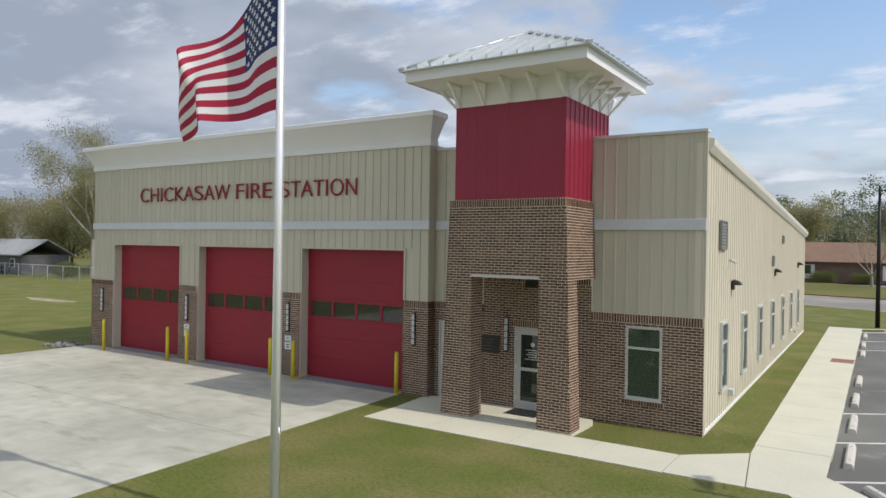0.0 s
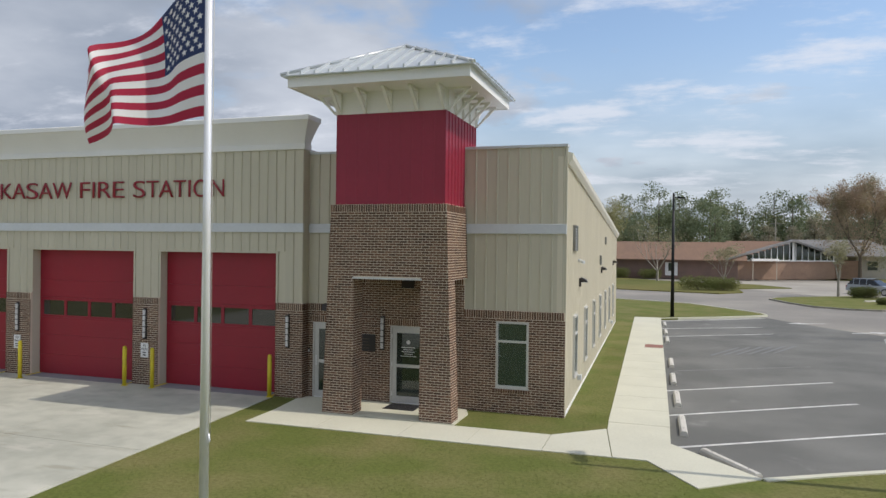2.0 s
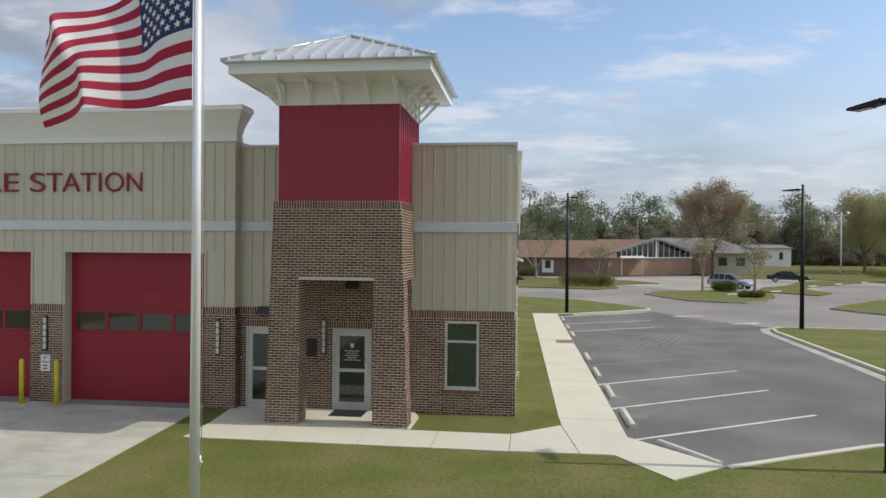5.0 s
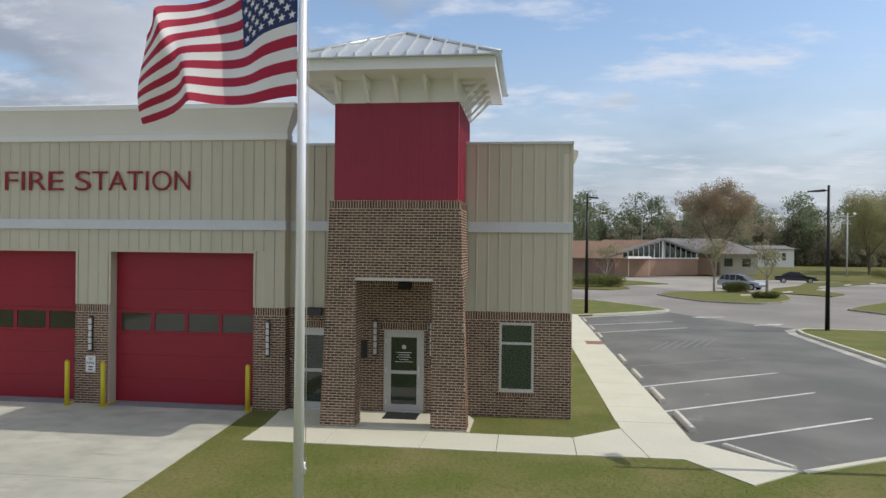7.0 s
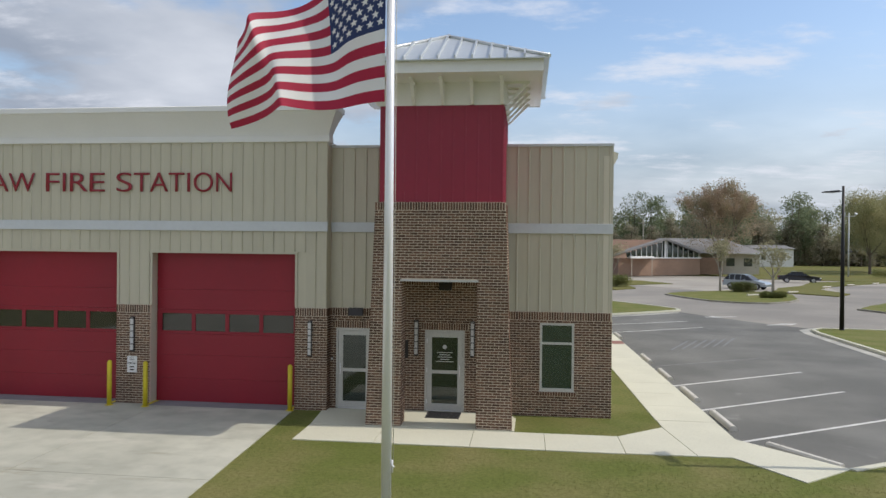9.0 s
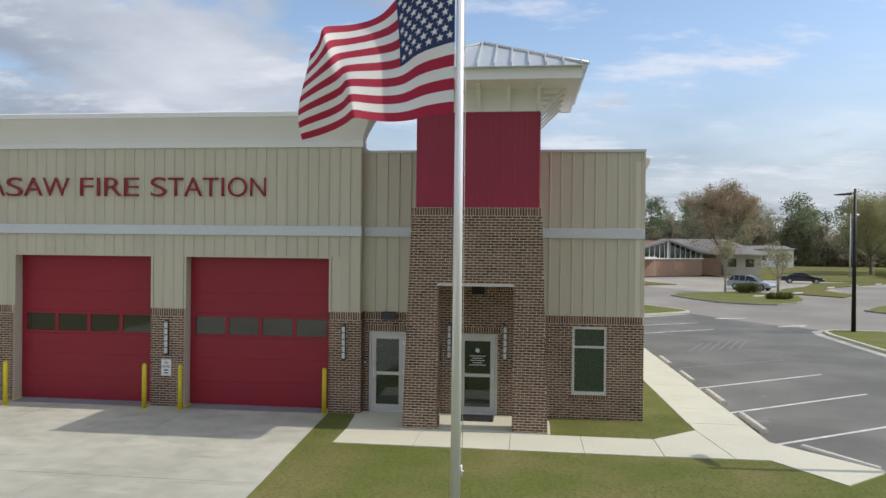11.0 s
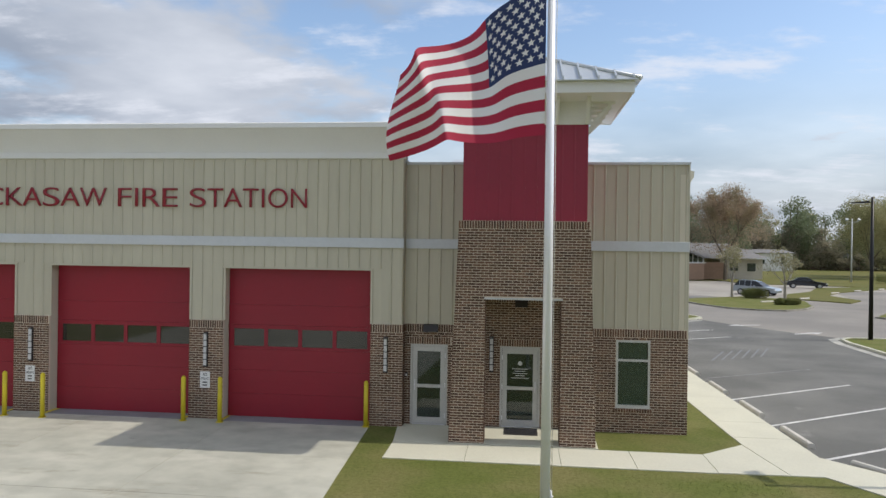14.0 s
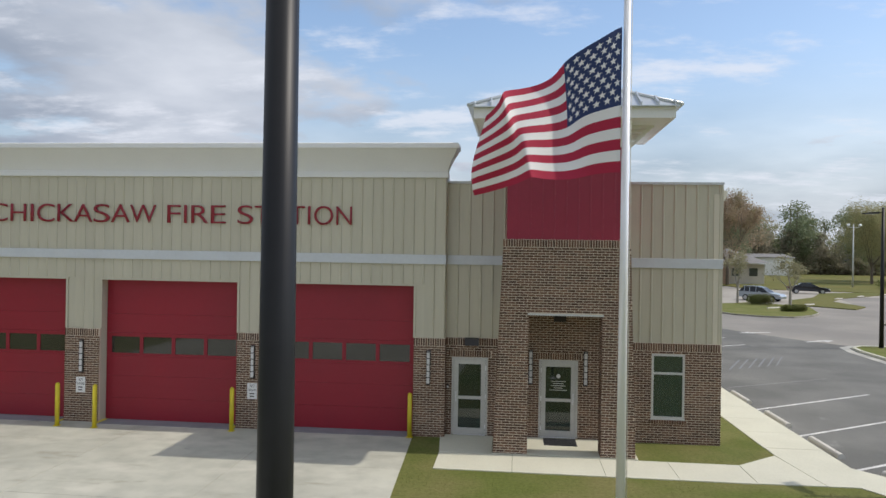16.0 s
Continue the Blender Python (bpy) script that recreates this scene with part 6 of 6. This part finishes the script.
def car(name, at, turn, paint, profile, cabin, L, W, label, wheels, wr):
    """profile: upper outline of the body (x, z); cabin: outline of the glasshouse (x, z). Nose towards +x."""
    c = thing(name, at, label, "car")
    c.rotation_euler = (0, 0, radians(turn))

    def loft(outline, w0, w1, zlo, zhi):
        bm = B()
        sides = []
        for s in (-1, 1):
            row = []
            for x, z in outline:
                k = min(1, max(0, (z - zlo) / (zhi - zlo)))
                taper = 1 - 0.10 * max(0, abs(x) / (L / 2) - 0.6) / 0.4
                row.append(bm.verts.new((x, s * (w0 + (w1 - w0) * k) * taper, z)))
            sides.append(row)
        n = len(outline)
        bm.faces.new(sides[0][::-1]), bm.faces.new(sides[1])
        for i in range(n):
            bm.faces.new((sides[0][i], sides[0][(i + 1) % n], sides[1][(i + 1) % n], sides[1][i]))
        es = [e for e in bm.edges if abs(e.verts[0].co.y - e.verts[1].co.y) < 0.3 and e.calc_length() > 0.05]
        bmesh.ops.bevel(bm, geom=es, offset=0.04, segments=2, affect="EDGES")
        return bm

    zs = [z for _, z in profile]
    body = part("body", loft(profile, W / 2, W / 2 - 0.05, min(zs), max(zs)), paint, c)
    zc = [z for _, z in cabin]
    part("glasshouse", loft(cabin, W / 2 - 0.07, W / 2 - 0.27, min(zc), max(zc)), M_CARGLASS, c, "dark car windows")
    top = max(zc)
    xs = [x for x, z in cabin if z > top - 0.12]
    part("roof", box(B(), min(xs) - 0.04, max(xs) + 0.04, -W / 2 + 0.26, W / 2 - 0.26, top - 0.03, top + 0.03, 0.02), paint, c)
    mid = (min(zc) + top) / 2
    for s in (-1, 1):
        for x in (min(xs) + 0.15, (min(xs) + max(xs)) / 2, max(xs) - 0.05):
            hb = hull_box(B(), [(x - 0.03, s * (W / 2 - 0.08), min(zc)), (x + 0.03, s * (W / 2 - 0.08), min(zc)), (x + 0.03, s * (W / 2 - 0.06), min(zc)), (x - 0.03, s * (W / 2 - 0.06), min(zc))],
                          [(x - 0.03, s * (W / 2 - 0.27), top), (x + 0.03, s * (W / 2 - 0.27), top), (x + 0.03, s * (W / 2 - 0.25), top), (x - 0.03, s * (W / 2 - 0.25), top)])
            part("pillar", hb, paint, c)
        part("headlight", box(B(), L / 2 - 0.32, L / 2 - 0.06, s * (W / 2 - 0.26) - 0.16, s * (W / 2 - 0.26) + 0.16, 0.62, 0.76, 0.03), M_WHITE, c)
        part("tail_light", box(B(), -L / 2 + 0.02, -L / 2 + 0.14, s * (W / 2 - 0.24) - 0.14, s * (W / 2 - 0.24) + 0.14, 0.78, 0.98, 0.03), M_LAMPR, c)
        part("mirror", box(B(), max(xs) + 0.35, max(xs) + 0.5, s * (W / 2 + 0.06) - 0.08, s * (W / 2 + 0.06) + 0.08, min(zc) + 0.02, min(zc) + 0.16, 0.02), paint, c)
        for x in wheels:
            y0, y1 = s * (W / 2 - 0.2), s * (W / 2 + 0.012)
            wh = part("wheel", rod(B(), (x, y0, wr), (x, y1, wr), wr, n=24), M_TYRE, c)
            part("rim", rod(B(), (x, y1 - s * 0.02, wr), (x, y1 + s * 0.008, wr), wr * 0.66, n=20), M_RIM, wh)
            part("hub", rod(B(), (x, y1, wr), (x, y1 + s * 0.02, wr), wr * 0.2, n=10), M_RIM, wh)
    return c


car("estate_car", (19.7, 87.6, LOT + 0.004), -42, M_SILVER,
    [(-2.6, 0.42), (2.55, 0.36), (2.62, 0.62), (2.45, 0.86), (1.2, 1.05), (-2.45, 1.12), (-2.62, 0.9)],
    [(1.2, 1.03), (0.35, 1.62), (-0.3, 1.75), (-1.9, 1.72), (-2.5, 1.1)], 5.24, 1.95, "silver-blue estate car parked on the far car park", (-1.55, 1.6), 0.37)
car("saloon_car", (32.9, 107.4, LOT + 0.004), -14, M_NAVY,
    [(-2.75, 0.42), (2.7, 0.34), (2.8, 0.6), (2.6, 0.84), (1.2, 1.0), (-1.7, 1.04), (-2.75, 1.0), (-2.85, 0.7)],
    [(1.35, 0.98), (0.45, 1.46), (-0.2, 1.56), (-1.0, 1.5), (-1.95, 1.02)], 5.65, 1.9, "black saloon car parked on the far car park", (-1.7, 1.75), 0.36)

# worn sandy patch in the west lawn, loose stones at the apron's corner
M_SAND = material("dry_soil", (0.42, 0.37, 0.26), 0.95, second=(0.2, 0.19, 0.07), scale=1.2, amount=0.9, fine=10, bump=0.4)
rng = random.Random(5)
for cx0, cy0, a, b in ((-53, 29.5, 3.4, 0.8), (-60, 27.0, 3.0, 0.6)):
    pts = [(cx0 + math.cos(k * math.tau / 22) * a * rng.uniform(0.6, 1.1), cy0 + math.sin(k * math.tau / 22) * b * rng.uniform(0.6, 1.1)) for k in range(22)]
    structure("bare_patch", prism(B(), pts, -0.02, 0.004), M_SAND, "dry sandy bare patch worn in the lawn", "ground")
M_STONE = material("grey_stones", (0.2, 0.2, 0.2), 0.9, scale=4, amount=0.5, pieces=0.4)
bm = B()
for _ in range(70):
    x, y, s = rng.uniform(-30.4, -29.1), rng.uniform(17.3, 18.5), rng.uniform(0.05, 0.14)
    bmesh.ops.create_icosphere(bm, subdivisions=1, radius=s, matrix=Matrix.LocRotScale((x, y, s * 0.3), Euler((rng.random() * 3, rng.random() * 3, 0)), (1, rng.uniform(0.6, 1), 0.6)))
tagged(part("stones", bm, M_STONE), "loose grey stones at the apron corner", "stones", kind="stuff")


# ---- grass blades on the near lawn ----
def inside(x, y, poly):
    hit = False
    for (x0, y0), (x1, y1) in zip(poly, poly[1:] + poly[:1]):
        if (y0 > y) != (y1 > y) and x < (x1 - x0) * (y - y0) / (y1 - y0) + x0:
            hit = not hit
    return hit


M_BLADE = material("grass_blade", (0.150, 0.175, 0.048), 0.9, second=(0.245, 0.218, 0.096), scale=0.55, amount=0.85, fine=2.2, fine_amount=0.1, pieces=0.22, specular=0.1)
soften(M_BLADE, 0.35)
rng = random.Random(12)
BARE = [[(-12.15, 2), (-12.42, 12.34), (-12.75, 18.84), (-40, 18.84), (-40, 2)],
        [(-11.9, 15.85), (-2, 15.93), (-0.98, 14.4), (0.3, 15.5), (-1.5, 17.6), (-1.6, 40), (-3.5, 40), (-3.06, 18.45), (-4.3, 17.4), (-6.5, 17.4), (-6.8, 19.3), (-12.1, 19.3)],
        [(-4.2, 19.1), (-4.2, 40), (-30, 40), (-30, 19.1)]]
verts, faces = [], []
for x0, x1, y0, y1, count in ((-13.2, 7.0, 6.5, 20.0, 150000), (-4.3, -2.9, 19.0, 34.0, 9000)):
    for _ in range(count):
        x, y = rng.uniform(x0, x1), rng.uniform(y0, y1)
        if not inside(x, y, LAWN) or any(inside(x, y, p) for p in BARE):
            continue
        n = noise.noise((x * 0.9, y * 0.9, 3.0))
        h, w, a = rng.uniform(0.006, 0.017) * (1 + 0.5 * n), rng.uniform(0.005, 0.011), rng.uniform(0, math.tau)
        dx, dy, reach = math.cos(a) * w, math.sin(a) * w, rng.uniform(0.025, 0.06)
        b = len(verts)
        verts += [(x - dx, y - dy, -0.003), (x + dx, y + dy, -0.003), (x - math.sin(a) * reach, y + math.cos(a) * reach, h)]
        faces.append((b, b + 1, b + 2))
blades = raw_part("grass_blades", (verts, faces), M_BLADE, None, "stuff")
tagged(blades, "short mown green and straw grass blades", "grass")

# ---- brickwork ----
for parent, origin, turn, width, height, left, right, holes, budget, seed in BRICK_JOBS:
    bricks(parent, origin, turn, width, height, left, right, holes, budget=budget, seed=seed)
# tower sides, pillar reveals: courses follow the batter
for sgn, edge, turn in ((1, tr, 90), (-1, tl, 270)):
    rows = int((TZ - 0.2) / CO)
    verts, faces = [], []
    for r in range(rows + 1):
        z = r * CO + J / 2
        H, L = (BH, BL) if r < rows else (TZ - z - 0.006, BH)
        y = TF - (0.1 if r % 2 and r < rows else 0)
        while y < TB - 0.03:
            a, b = max(y, TF + 0.002), min(y + L, TB)
            if z + H < OH:
                if SIDE0 <= a and b <= SIDE1:
                    b = a
                elif a < SIDE0 < b:
                    b = SIDE0 - 0.004
                elif a < SIDE1 < b:
                    a = SIDE1 + 0.004
            if b - a > 0.03:
                base, c = len(verts), 0.003
                for yy, zz, d in ((a, z, 0), (b, z, 0), (b, z + H, 0), (a, z + H, 0), (a + c, z + c, 0.007), (b - c, z + c, 0.007), (b - c, z + H - c, 0.007), (a + c, z + H - c, 0.007)):
                    verts.append((edge(zz) + sgn * d, yy, zz))
                for f in ((4, 5, 6, 7), (0, 1, 5, 4), (1, 2, 6, 5), (2, 3, 7, 6), (3, 0, 4, 7)):
                    faces.append([base + i for i in (f if sgn > 0 else f[::-1])])
            y += L + J
    me = bpy.data.meshes.new("brickwork")
    me.from_pydata(verts, [], faces)
    me.materials.append(M_BRICK)
    ob = new("brickwork", me)
    ob.parent = TOWER
    tagged(ob, kind="stuff")
bricks(TOWER, (OX0, TF, 0), 90, SIDE0 - TF, OH, soldier=False, budget=0, seed=41)
bricks(TOWER, (OX1, SIDE0, 0), 270, SIDE0 - TF, OH, soldier=False, budget=0, seed=42)
